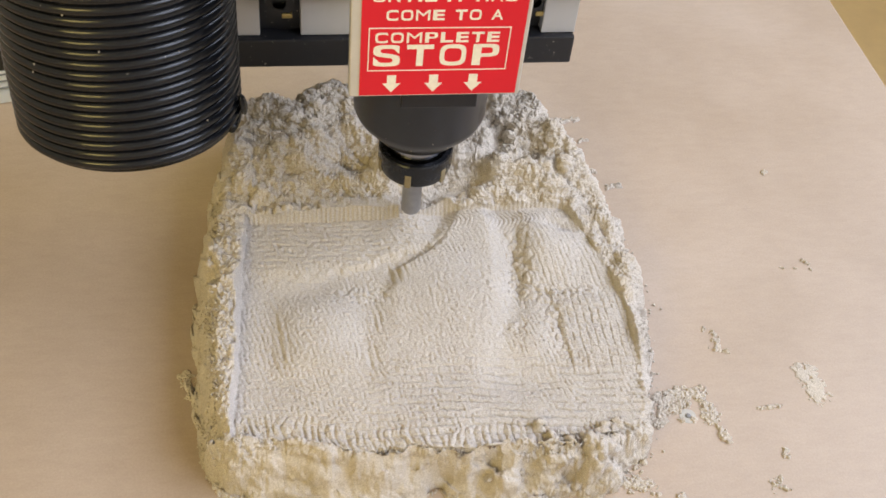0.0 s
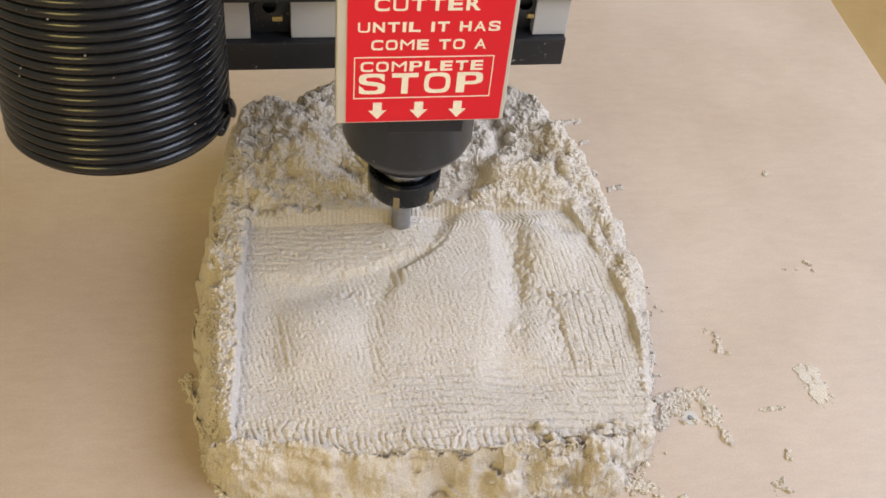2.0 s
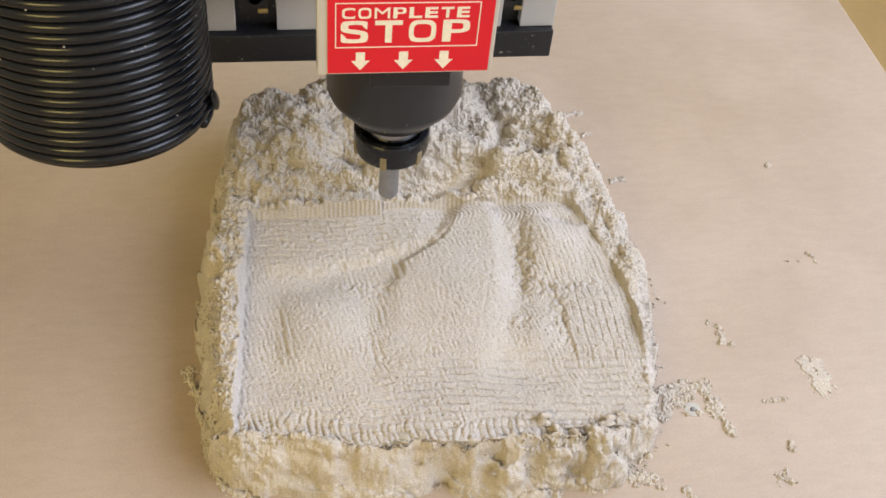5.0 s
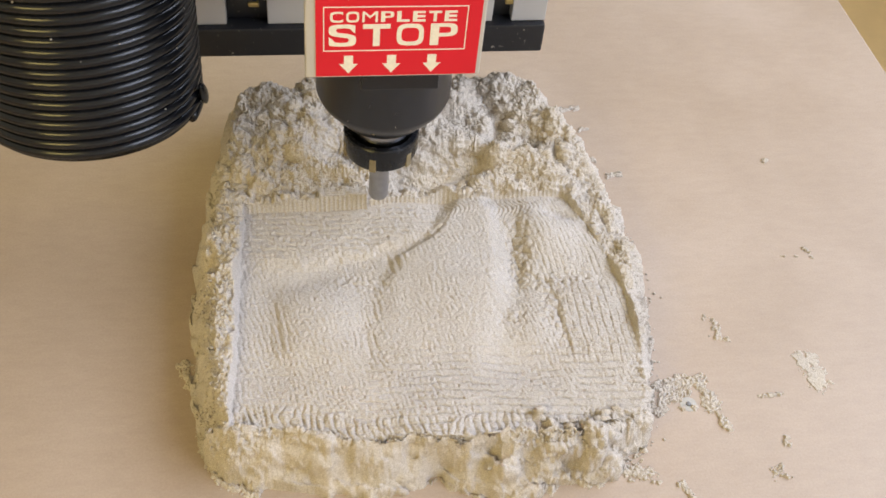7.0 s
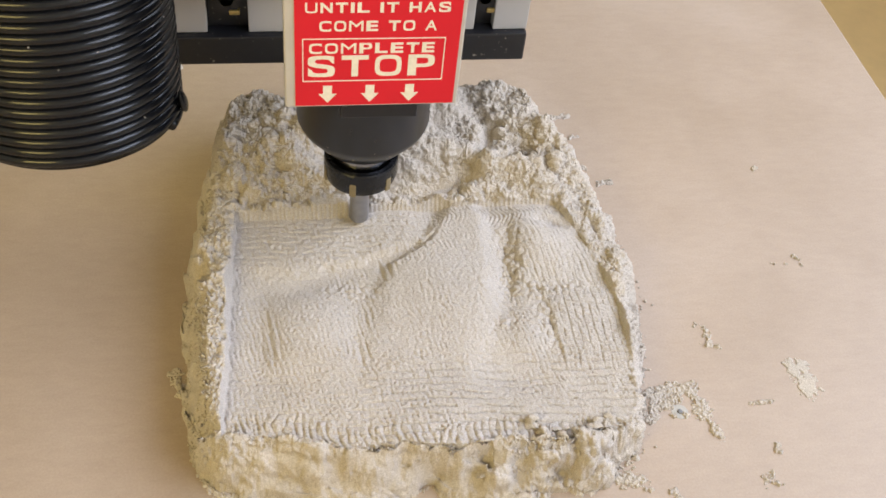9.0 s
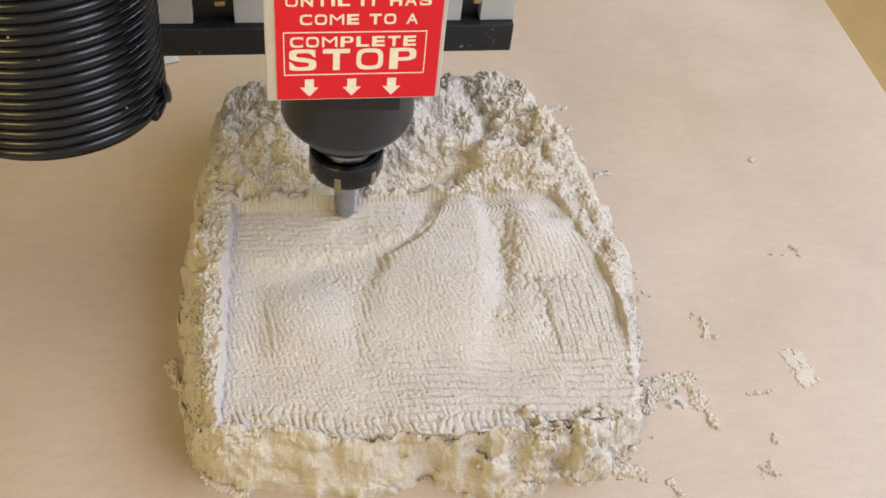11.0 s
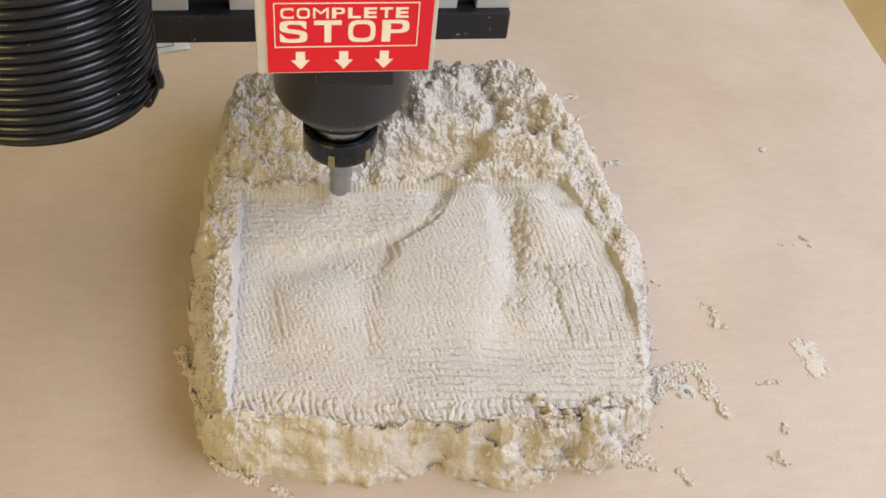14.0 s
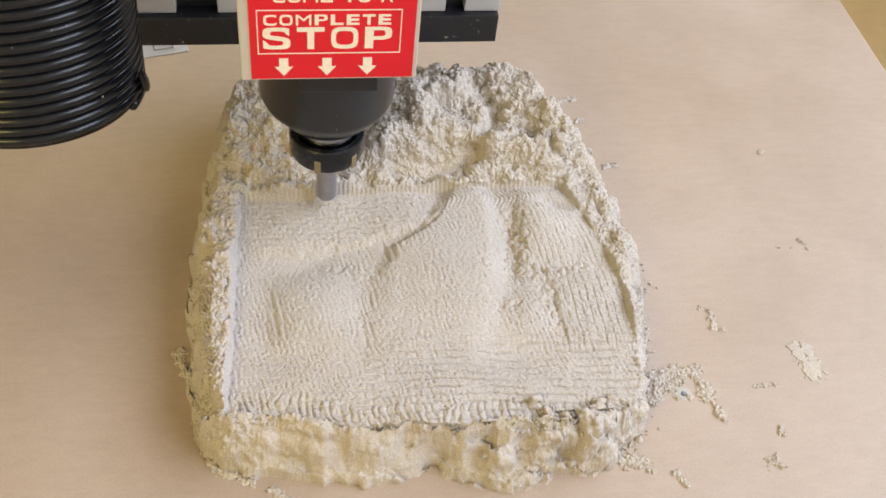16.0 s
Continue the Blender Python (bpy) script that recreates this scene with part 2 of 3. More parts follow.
    h = h - 2.2 * hill(x, y, 110, -114, 15, 11)
    # apron that swells towards the front
    h = h + 2.2 * step(-y, 108, 132)
    return h


def tool_marks(x, y):
    """Fine relief left by the cutter, in mm."""
    warp = 0.8 * lattice(x, y, 13, 31) + 0.4 * lattice(x, y, 4, 32)
    quiet = np.clip(1.1 * hill(x, y, 60, -58, 15, 20, 20) + hill(x, y, 12, -53, 24, 8, 15) + hill(x, y, 100, -22, 12, 10) + 0.9 * hill(x, y, 108, -105, 9, 14) + 0.7 * hill(x, y, 114, -78, 8, 6), 0, 1)
    # rows of beads: pits between slanting passes
    u, v = x + 0.22 * (y + 60) + 1.7 * warp, y - 0.10 * x + 2.2 * lattice(x, y, 15, 33) + 1.0 * lattice(x, y, 5, 34)
    pits = step(np.cos(2 * np.pi * u / 2.5) + np.cos(2 * np.pi * (v / 2.15 + 0.5 * np.round(u / 2.5))) + 0.5 * lattice(x, y, 2.2, 87), 0.55, 1.7)
    rows = np.abs(np.sin(np.pi * u / 2.5))
    strength = np.clip(0.55 + 0.55 * lattice(x, y, 20, 35) + 0.3 * lattice(x, y, 7, 94), 0.05, 1.1)
    pits = pits * step(lattice(x, y, 2.4, 95) + 0.4 * lattice(x, y, 8, 96), -0.35, 0.45)
    shelf = step(y, shelf_edge(x), shelf_edge(x) + 4) * (1 - step(x, 76, 88)) * (1 - step(y, -14, -10))
    pits = pits * (1 - 0.8 * shelf)
    h = (0.26 * np.sqrt(rows) - 0.62 * pits) * strength * (1 - 0.75 * quiet)
    worn = step(lattice(x + 0.4 * y, y, 1.5, 47), 0.3, 0.8)
    h = h - 0.24 * worn * (0.6 + 0.4 * lattice(x, y, 17, 48)) * (1 - 0.6 * quiet)
    h = h + (0.16 * lattice(x, y, 1.3, 36) + 0.16 * lumps(x, y, 2.1, 37) + 0.10 * lattice(x, y, 0.8, 88)) * (1 - 0.4 * quiet)
    # level cracks towards the front, strongest on the right
    z = (0.35 + 0.65 * step(x, 15, 70)) * step(-y, 94, 116) * (1 - step(x, 164, 170))
    lines = np.sin(2 * np.pi * (y + 0.03 * x + 1.0 * lattice(x, y, 14, 38) + 0.5 * lattice(x, y, 3.5, 89)) / 4.2)
    h = h - 1.15 * z * step(lines, 0.62, 1.0) * step(lattice(x, y, 6, 39), -0.55, 0.1)
    # lattice cracks on the right slab
    z = step(x, 131, 136) * step(y, -116, -104) * (1 - step(y, -74, -62))
    g = np.maximum(np.sin(2 * np.pi * (x + 0.05 * y + 0.6 * lattice(x, y, 9, 40)) / 3.9), np.sin(2 * np.pi * (y + 0.12 * x + 0.7 * lattice(x, y, 9, 41)) / 3.7))
    h = h - 0.6 * z * step(g, 0.70, 1.0) * step(lattice(x, y, 4, 90), -0.75, -0.1)
    # curved ridges on the right-hand hill
    z = np.clip(1.2 * hill(x, y, 142, -48, 18, 20, 20), 0, 1)
    h = h - 0.45 * z * step(lattice(x, y, 5, 97), -0.6, 0.2) * step(np.sin(2 * np.pi * (x + 0.28 * (y + 40) + 0.004 * (y + 40) ** 2 + warp) / 3.1), 0.35, 1.0)
    # coarse beads in the valley, torn spots
    z = np.clip(1.2 * hill(x, y, 120, -48, 7, 22, -10) + hill(x, y, 140, -66, 22, 4.5) + hill(x, y, 131, -84, 5, 14) + 0.9 * hill(x, y, 75, -33, 8, 3, 25) + 0.7 * hill(x, y, 40, -60, 14, 4) + 0.8 * hill(x, y, 110, -86, 8, 3), 0, 1)
    h = h + z * (2.1 * lumps(x, y, 2.9, 42) + 0.7 * lumps(x, y, 1.6, 91) - 1.5)
    wave = np.sin(2 * np.pi * (y + 0.05 * x + 1.0 * lattice(x, y, 12, 49) + 0.5 * lattice(x, y, 3, 92)) / 3.5)
    h = h + shelf * (0.25 * lumps(x, y, 2.8, 43) - 0.95 * step(wave, 0.45, 1.0) * step(lattice(x, y, 2.6, 93), -0.6, 0.3))
    # ripples where the back wall runs out into the floor
    z = step(y, -26, -18) * step(x, 80, 90) * (1 - step(x, 128, 140)) * (1 - 0.7 * hill(x, y, 102, -20, 8, 14))
    h = h + 0.55 * z * (np.abs(np.sin(np.pi * (x + 1.5 * np.sin(y / 2.2)) / 2.3)) - 0.5)
    # short upright gashes
    for cx, cy, ly, deep in ((-1, -90, 15, 0.6), (2.2, -86, 12, 0.45), (-2.5, -76, 6, 0.4), (39.5, -98, 9, 0.7), (42.5, -97, 8, 0.6), (43.5, -80, 7, 0.7), (46, -76, 6, 0.5), (54, -49, 7, 0.8), (57.5, -48, 7, 0.8), (61, -47, 6, 0.6), (64, -45, 5, 0.4), (133.5, -96, 15, 0.8), (137.3, -98, 11, 0.5)):
        h = h - 0.7 * deep * np.exp(-((x - cx - 0.10 * (cy - y)) / 0.85) ** 2) * np.exp(-((y - cy) / ly) ** 4)
    return 1.15 * h


def smooth_patches(x, y):
    """Where a finger or a tool has pressed the crust smooth, 0..1."""
    return np.clip(1.2 * hill(x, y, 94, 5, 17, 4, 10) + hill(x, y, 121, 38, 4.5, 8, -15) + 0.6 * hill(x, y, 94, 46, 5, 7, 20), 0, 1)


def billow(p, size, seed):
    """Rounded crumbs with sharp creases between them, 0..1, at points in space."""
    r = np.random.RandomState(seed).uniform(-1, 1, 32768)
    q = p / size + 41.7
    i = np.floor(q).astype(np.int64)
    f = q - i
    f = f * f * (3 - 2 * f)
    total = np.zeros(len(p))
    for a in (0, 1):
        for b in (0, 1):
            for c in (0, 1):
                w = (f[:, 0] if a else 1 - f[:, 0]) * (f[:, 1] if b else 1 - f[:, 1]) * (f[:, 2] if c else 1 - f[:, 2])
                total += w * r[((i[:, 0] + a) % 32) * 1024 + ((i[:, 1] + b) % 32) * 32 + (i[:, 2] + c) % 32]
    return np.minimum(np.abs(total) * 1.7, 1.0)


def mound(x, y):
    """Height of the uncut heap with its rough crust, in mm; its lower part ends in the table."""
    face = step(-y, 141, 150) * step(x, -12, 10) * (1 - 0.75 * step(x, 95, 112))
    wob = 2.6 * lattice(x, y, 17, 1) + 1.3 * lattice(x, y, 6, 2)
    dents = 6 * hill(x, y, 84, -161, 6, 7) + 6 * hill(x, y, 104, -160, 6, 6) + 6 * hill(x, y, 125, -159, 6, 6) + 4 * hill(x, y, 60, -160, 9, 6)
    left = x - np.interp(y, (-170, -120, -90, -40, 0, 40, 75, 110), (-36, -43, -43, -42.5, -40, -32, -25, -16))
    right = np.interp(y, (-165, -143, -118, -91, -62, -18, 17, 51, 95), (156, 166, 175, 183, 188, 189, 180, 167, 149)) - x
    front = y - np.interp(x, (-40, 0, 17, 36, 47, 74, 93, 115, 140, 157), (-151, -155, -163, -164, -161, -163, -172, -168, -166, -162))
    back = 99 - 0.0010 * (x - 70) ** 2 - y
    d = np.minimum(np.minimum(left, right * 1.45), np.minimum(back * 0.62, front * 1.05))
    corner = np.hypot(np.clip(26 - left, 0, 99), np.clip(26 - front, 0, 99))
    d = np.minimum(d, 26 - corner)
    corner = np.hypot(np.clip(22 - left, 0, 99), np.clip(22 - back, 0, 99))
    d = np.minimum(d, 22 - corner)
    corner = np.hypot(np.clip(24 - right, 0, 99), np.clip(24 - back, 0, 99))
    d = np.minimum(d, 24 - corner)
    corner = np.hypot(np.clip(26 - right, 0, 99), np.clip(26 - front, 0, 99))
    d = np.minimum(d, 26 - corner)
    d = d + wob * 0.8 - dents * 0.6
    # knobs on the flanks, spread over height as well as plan
    up = 36 * np.sqrt(np.clip(d / 17.0, 0, 1))
    u, v = x + 0.5 * up, y + 0.9 * up
    knobs = 1.3 * lattice(u, v, 8.0, 14) + 0.7 * lattice(u, v, 4.0, 15)
    d = d + knobs * (1 - 0.85 * face) + face * (1.5 * lattice(u, v, 10, 17) + 0.9 * lattice(u, v, 4.5, 18) + 0.35 * lattice(u, v, 1.8, 20))
    top = 34.0 + 12.0 * step(y, 4, 48) - 5.0 * step(x, 140, 165)
    top = top + (6.5 * lattice(x, y, 24, 3) + 4.5 * lattice(x, y, 12, 19) + 1.0) * step(y, -3, 16)
    # hollows pressed into the heap behind the carved field
    top = top - 12 * hill(x, y, 122, 38, 6, 12, -18) - 11 * hill(x, y, 94, 40, 8, 11, 20) - 6 * hill(x, y, 66, 36, 8, 9) - 8 * hill(x, y, 92, 6, 21, 5.5, 12)
    top = top - 5 * hill(x, y, 30, 28, 10, 7) + 4 * hill(x, y, 66, 20, 10, 10) + 5 * hill(x, y, 118, 12, 9, 9) - 5 * hill(x, y, -4, 42, 9, 8)
    rise = np.clip(d / 17.0, 0, 1.0)
    h = top * ((1 - face) * (1 - (1 - rise) ** 2.2) + face * (0.35 * rise ** 1.6 + 0.65 * (1 - (1 - rise) ** 1.8)))
    smooth_spots = smooth_patches(x, y)
    crust = (1 - 0.85 * smooth_spots) * (1 - 0.72 * face) * step(d, 0, 4)
    rough = 3.0 * lattice(x, y, 10.0, 4) + 1.2 * lattice(x, y, 5.0, 5) - 0.5
    h = h + crust * rough + face * (1.6 * lattice(u, v, 11, 8) + 0.8 * lattice(u, v, 4.5, 9) + 0.3 * lattice(u, v, 1.6, 10))
    return np.where(d < -3, -4.0, h + 0.16 * lattice(x, y, 0.9, 11)) - 4.0 * step(-d, -1.0, 3.0)


LEDGE_END = 21.7     # how far along the back wall the last pass has not come by the end, in mm


def build_sand():
    pitch = 0.35
    xs, ys = np.arange(-62, 202, pitch), np.arange(-186, 124, pitch)
    x, y = np.meshgrid(xs, ys, indexing="ij")
    base = mound(x, y)
    cut = carved(x, y)
    marks = tool_marks(x, y)
    ragged = 0.8 * lattice(x, y, 5, 51) + 0.5 * lattice(x, y, 2, 52)
    # the walls of the carved field
    xl = -15.8 + 0.053 * np.minimum(y, 0) + 0.8 * ragged
    wall_left = np.clip((xl - x) * 3.6 + 0.6, -1, 30) + np.clip(xl - x, 0, 1) * (0.5 * lattice(x, y, 2.2, 57) + 0.5 * lumps(x, y, 2.6, 58))
    pitch_back = np.abs(np.sin(np.pi * (x + 0.4 * lattice(x, y, 20, 53)) / 2.3))
    ledge = 3.0 * (x < LEDGE_END) + 0.0 * x
    wall_back = np.clip((y + 9.0 + ledge + 0.7 * lattice(x, y, 9, 65) - 0.55 * pitch_back) * 1.9, -1, 30)
    wall_right = np.clip((x - inner_right(y) - 0.6 * ragged) * 2.8, -1, 30) * step(y, -112, -92)
    floor = cut + marks * (1 - step(y, -12, -8))
    walls = np.maximum(np.maximum(wall_left, wall_right), wall_back)
    field = floor + np.maximum(walls, 0)
    # ribbed lip along the front, then the broken front face
    ef = edge_front(x) + 1.3 * ragged
    lip = step(y, ef - 1, ef + 1.5) * (1 - step(y, ef + 8.5 + 1.5 * lattice(x, y, 6, 64), ef + 11 + 1.5 * lattice(x, y, 6, 64)))
    rib = np.abs(np.sin(np.pi * (x + 2.0 * lattice(x, y, 11, 54) + 1.1 * lattice(x, y, 4, 59) + 0.35 * (y - ef) - 0.03 * (y - ef) ** 2) / 3.7))
    field = field + lip * (1.6 * np.sqrt(rib) * (0.75 + 0.45 * lattice(x, y, 4, 60)) - 0.9)
    field = field - np.clip(ef - y, 0, 60) * 2.4 + (y < ef) * (1.6 * lumps(x, y, 3.4, 55) + 0.9 * lumps(x, y, 1.9, 56) - 0.8)
    inside = (x > xl - 14) & (x < inner_right(y) + 16) & (y < 16)
    core = (x > xl) & (x < inner_right(y)) & (y < -9) & (y > ef)
    base = base - 5.0 * step(x, -34, -14) * (1 - step(x, 150, 165)) * (1 - step(y, edge_front(x), edge_front(x) + 5)) * step(base, 4, 14)
    h = np.where(inside, np.minimum(base, field), base)
    h = np.where(core, field, h)
    front_zone = (y < ef + 2) & inside
    h = np.where(front_zone, np.where(y < ef - 0.7, base + np.maximum(cut - base, 0) * step(base, 3, 13) * (1 - step(x, 138, 152)) * np.exp(-np.clip(ef - 0.7 - y, 0, 50) / 2.2), h), h)
    smooth = core | (inside & (field < base) & (y > ef - 0.5))
    smooth = smooth & ~((x > 112 + 8 * lattice(x, y, 9, 98)) & (y < ef + 7 + 4 * lattice(x, y, 8, 99)))
    h = np.maximum(h, -4.0)
    nx, ny = x.shape
    z = h
    # the crust breaks into crumbs, pushed out square to the surface
    weight = (~smooth & (z > -3.0)).astype(float)
    for k in range(3):
        weight[1:-1, 1:-1] = (weight[1:-1, 1:-1] * 2 + weight[:-2, 1:-1] + weight[2:, 1:-1] + weight[1:-1, :-2] + weight[1:-1, 2:]) / 6
    soft = z.copy()
    for k in range(4):
        soft[1:-1, 1:-1] = (soft[1:-1, 1:-1] + soft[:-2, 1:-1] + soft[2:, 1:-1] + soft[1:-1, :-2] + soft[1:-1, 2:]) / 5
    gx, gy = np.gradient(soft, pitch)
    n = np.stack([-gx, -gy, np.ones_like(gx)], -1)
    n = (n / np.linalg.norm(n, axis=-1, keepdims=True)).reshape(-1, 3)
    p = np.stack([x, y, z], -1).reshape(-1, 3)
    face = step(-y, 141, 149) * step(x, -22, 4) * (1 - 0.9 * step(x, 92, 112))
    face = np.maximum(face, 0.9 * (1 - step(x, -35, -25)) * (1 - step(z, 20, 31)) * step(y, -128, -112)).ravel()
    calm = 1 - 0.93 * smooth_patches(x, y).ravel()
    warped = p + 1.0 * np.stack([billow(p, 3.0, 108), billow(p, 3.0, 109), billow(p, 3.0, 110)], -1)
    coarse = 1 + 0.6 * lattice(x, y, 26, 111).ravel() - 0.25 * (1 - step(x, -34, -14)).ravel() + 0.9 * (step(x, 96, 114) * step(-y, 134, 146)).ravel()
    crumbly = (2.6 * billow(warped, 9.5, 101) + 1.4 * billow(warped, 4.4, 102)) * coarse + 1.15 * billow(warped, 2.1, 103) + 1.0 * billow(p, 1.15, 104) - 2.6
    packed = 3.0 * billow(p, 13.0, 105) + 1.0 * billow(warped, 5.5, 106) + 0.45 * billow(warped, 1.7, 107) - 1.9
    pressed = 5.0 * hill(x, y, 66, -157, 6, 4) + 6.0 * hill(x, y, 88, -157, 6.5, 4.5) + 6.0 * hill(x, y, 107, -157, 6, 4.5) + 5.0 * hill(x, y, 126, -156, 6, 4.5)
    packed, crumbly = packed - pressed.ravel(), crumbly - 0.6 * pressed.ravel()
    lean = np.hypot(gx, gy).ravel()
    push = (crumbly * calm * (1 - face) + packed * face) * weight.ravel() / (1 + 0.22 * np.clip(lean - 0.8, 0, 8))
    verts = (p + n * push[:, None]) / 1000.0
    bent = verts.reshape(nx, ny, 3) * 1000.0
    idx = np.arange(nx * ny).reshape(nx, ny)
    quads = np.stack([idx[:-1, :-1], idx[1:, :-1], idx[1:, 1:], idx[:-1, 1:]], -1).reshape(-1, 4)
    keep = (np.maximum.reduce([z[:-1, :-1], z[1:, :-1], z[1:, 1:], z[:-1, 1:]]) > -3.5).reshape(-1)
    is_cut = smooth[:-1, :-1].reshape(-1)
    block = empty("sand_block", pose(0, 0, 0), "block of damp beige sand with a terrain carved into it", "sand")

    def sheet(name, mask, label, mat):
        q = quads[mask]
        used = np.unique(q)
        remap = np.zeros(nx * ny, int)
        remap[used] = np.arange(len(used))
        me = bpy.data.meshes.new(name)
        me.vertices.add(len(used))
        me.vertices.foreach_set("co", verts[used].ravel())
        me.loops.add(q.size)
        me.loops.foreach_set("vertex_index", remap[q].ravel())
        me.polygons.add(len(q))
        me.polygons.foreach_set("loop_start", np.arange(0, q.size, 4))
        me.polygons.foreach_set("use_smooth", np.ones(len(q), bool))
        me.update(calc_edges=True)
        me.materials.append(mat)
        ob = new(name, me)
        ob.parent = block
        return tagged(ob, label)

    sheet("carved_relief", keep & is_cut, "pale relief with fine cutter grooves", GREYER)
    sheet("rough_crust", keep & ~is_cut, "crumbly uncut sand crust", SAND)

    def height(px, py):
        i, j = int(round((px + 62) / pitch)), int(round((py + 186) / pitch))
        return bent[i, j, 2] if 0 <= i < nx and 0 <= j < ny else -4.0

    def is_field(px, py):
        i, j = int(round((px + 62) / pitch)), int(round((py + 186) / pitch))
        return bool(smooth[i, j])
    return block, height, is_field


def add_crumb(bm, centre, r, rs):
    """A knobbly grain cluster of a few lumps."""
    m = Matrix.Translation(centre) @ Euler(rs.uniform(0, 6.28, 3)).to_matrix().to_4x4() @ Matrix.Diagonal((r, r * rs.uniform(0.7, 1.0), r * rs.uniform(0.6, 0.9), 1))
    res = bmesh.ops.create_icosphere(bm, subdivisions=1, radius=1.0, matrix=m)
    for v in res["verts"]:
        v.co += Vector(rs.uniform(-0.22, 0.22, 3)) * r


def crumb_mesh(name, items, rs):
    """Many crumbs in one mesh, from (x, y, z, r) in metres."""
    bm = bmesh.new()
    bmesh.ops.create_icosphere(bm, subdivisions=1, radius=1.0)
    unit = np.array([v.co[:] for v in bm.verts])
    tri = np.array([[v.index for v in f.verts] for f in bm.faces])
    bm.free()
    vs, fs = [], []
    for k, (cx, cy, cz, r) in enumerate(items):
        q = np.array(Euler(rs.uniform(0, 6.28, 3)).to_matrix())
        p = (unit * (1 + rs.uniform(-0.42, 0.28, (len(unit), 1)))) * np.array([1, rs.uniform(0.7, 1), rs.uniform(0.65, 0.95)]) * r
        vs.append(p @ q.T + np.array([cx, cy, cz]))
        fs.append(tri + k * len(unit))
    vs, fs = np.concatenate(vs), np.concatenate(fs)
    me = bpy.data.meshes.new(name)
    me.from_pydata(vs.tolist(), [], fs.tolist())
    for p in me.polygons:
        p.use_smooth = True
    me.materials.append(SAND)
    return me


BLOCK, sand_height, is_field = build_sand()


def scatter_crumbs():
    """Loose crumbs lying on the crust and round the foot of the heap."""
    rs = np.random.RandomState(5)
    items = []
    tries = 0
    while len(items) < 12000 and tries < 120000:
        tries += 1
        px, py = rs.uniform(-58, 198), rs.uniform(-182, 108)
        h = sand_height(px, py)
        if h < 0.5 or is_field(px, py):
            continue
        steep = abs(sand_height(px + 1.6, py) - sand_height(px - 1.6, py)) + abs(sand_height(px, py + 1.6) - sand_height(px, py - 1.6))
        if rs.uniform() > 0.25 + 0.12 * steep or (py < -143 and 0 < px < 100):
            continue
        r = rs.uniform(0.25, 0.7) if rs.uniform() < 0.92 else rs.uniform(0.7, 1.2)
        items.append((px / 1000, py / 1000, (h + r * 0.1 - rs.uniform(0, 0.25) * steep) / 1000, r / 1000))
    # coarser chunks on the front right corner and along the left shoulder
    for k in range(120):
        px, py = rs.uniform(98, 163), -149 - abs(rs.normal(0, 5.5))
        r = rs.uniform(0.35, 1.0)
        items.append((px / 1000, py / 1000, (sand_height(px, py) + 0.25 * r) / 1000, r / 1000))
    for k in range(900):
        py = rs.uniform(-150, 60)
        px = -33 + 0.07 * max(py, -20) + rs.normal(0, 4.5)
        if is_field(px, py):
            continue
        r = rs.uniform(0.35, 1.2)
        items.append((px / 1000, py / 1000, (sand_height(px, py) + 0.15 * r) / 1000, r / 1000))
    # rubble along the front edge and the right flank
    for k in range(160):
        px = rs.uniform(-26, 165)
        py = float(edge_front(np.array(px))) - abs(rs.normal(0, 2.4 if px < 95 else 3.6)) - 0.3
        r = rs.uniform(0.3, 0.75) * (1.35 if px > 95 else 1.0)
        items.append((px / 1000, py / 1000, (sand_height(px, py) + 0.1 * r) / 1000, r / 1000))
    for k in range(1100):
        py = rs.uniform(-165, 70)
        px = float(np.interp(py, (-165, -143, -118, -91, -62, -18, 17, 51, 95), (156, 166, 174, 182, 187, 187, 180, 171, 157))) + rs.normal(-1.0, 2.0)
        r = rs.uniform(0.3, 1.0)
        h = max(sand_height(px, py), 0.0)
        items.append((px / 1000, py / 1000, (h + 0.3 * r) / 1000, r / 1000))
    # loose bits that rolled off on to the board beside the heap
    for k in range(150):
        py = rs.uniform(-150, 95)
        px = float(np.interp(py, (-165, -143, -118, -91, -62, -18, 17, 51, 95), (156, 166, 175, 183, 188, 189, 181, 170, 158))) + rs.exponential(2.5)
        r = rs.uniform(0.4, 1.0)
        items.append((px / 1000, py / 1000, (max(sand_height(px, py), 0.0) + 0.25 * r) / 1000, r / 1000))
    ob = new("crumb_litter", crumb_mesh("crumb_litter", items, rs))
    ob.parent = BLOCK
    tagged(ob, "loose sand crumbs clinging to the heap", kind="stuff")


scatter_crumbs()


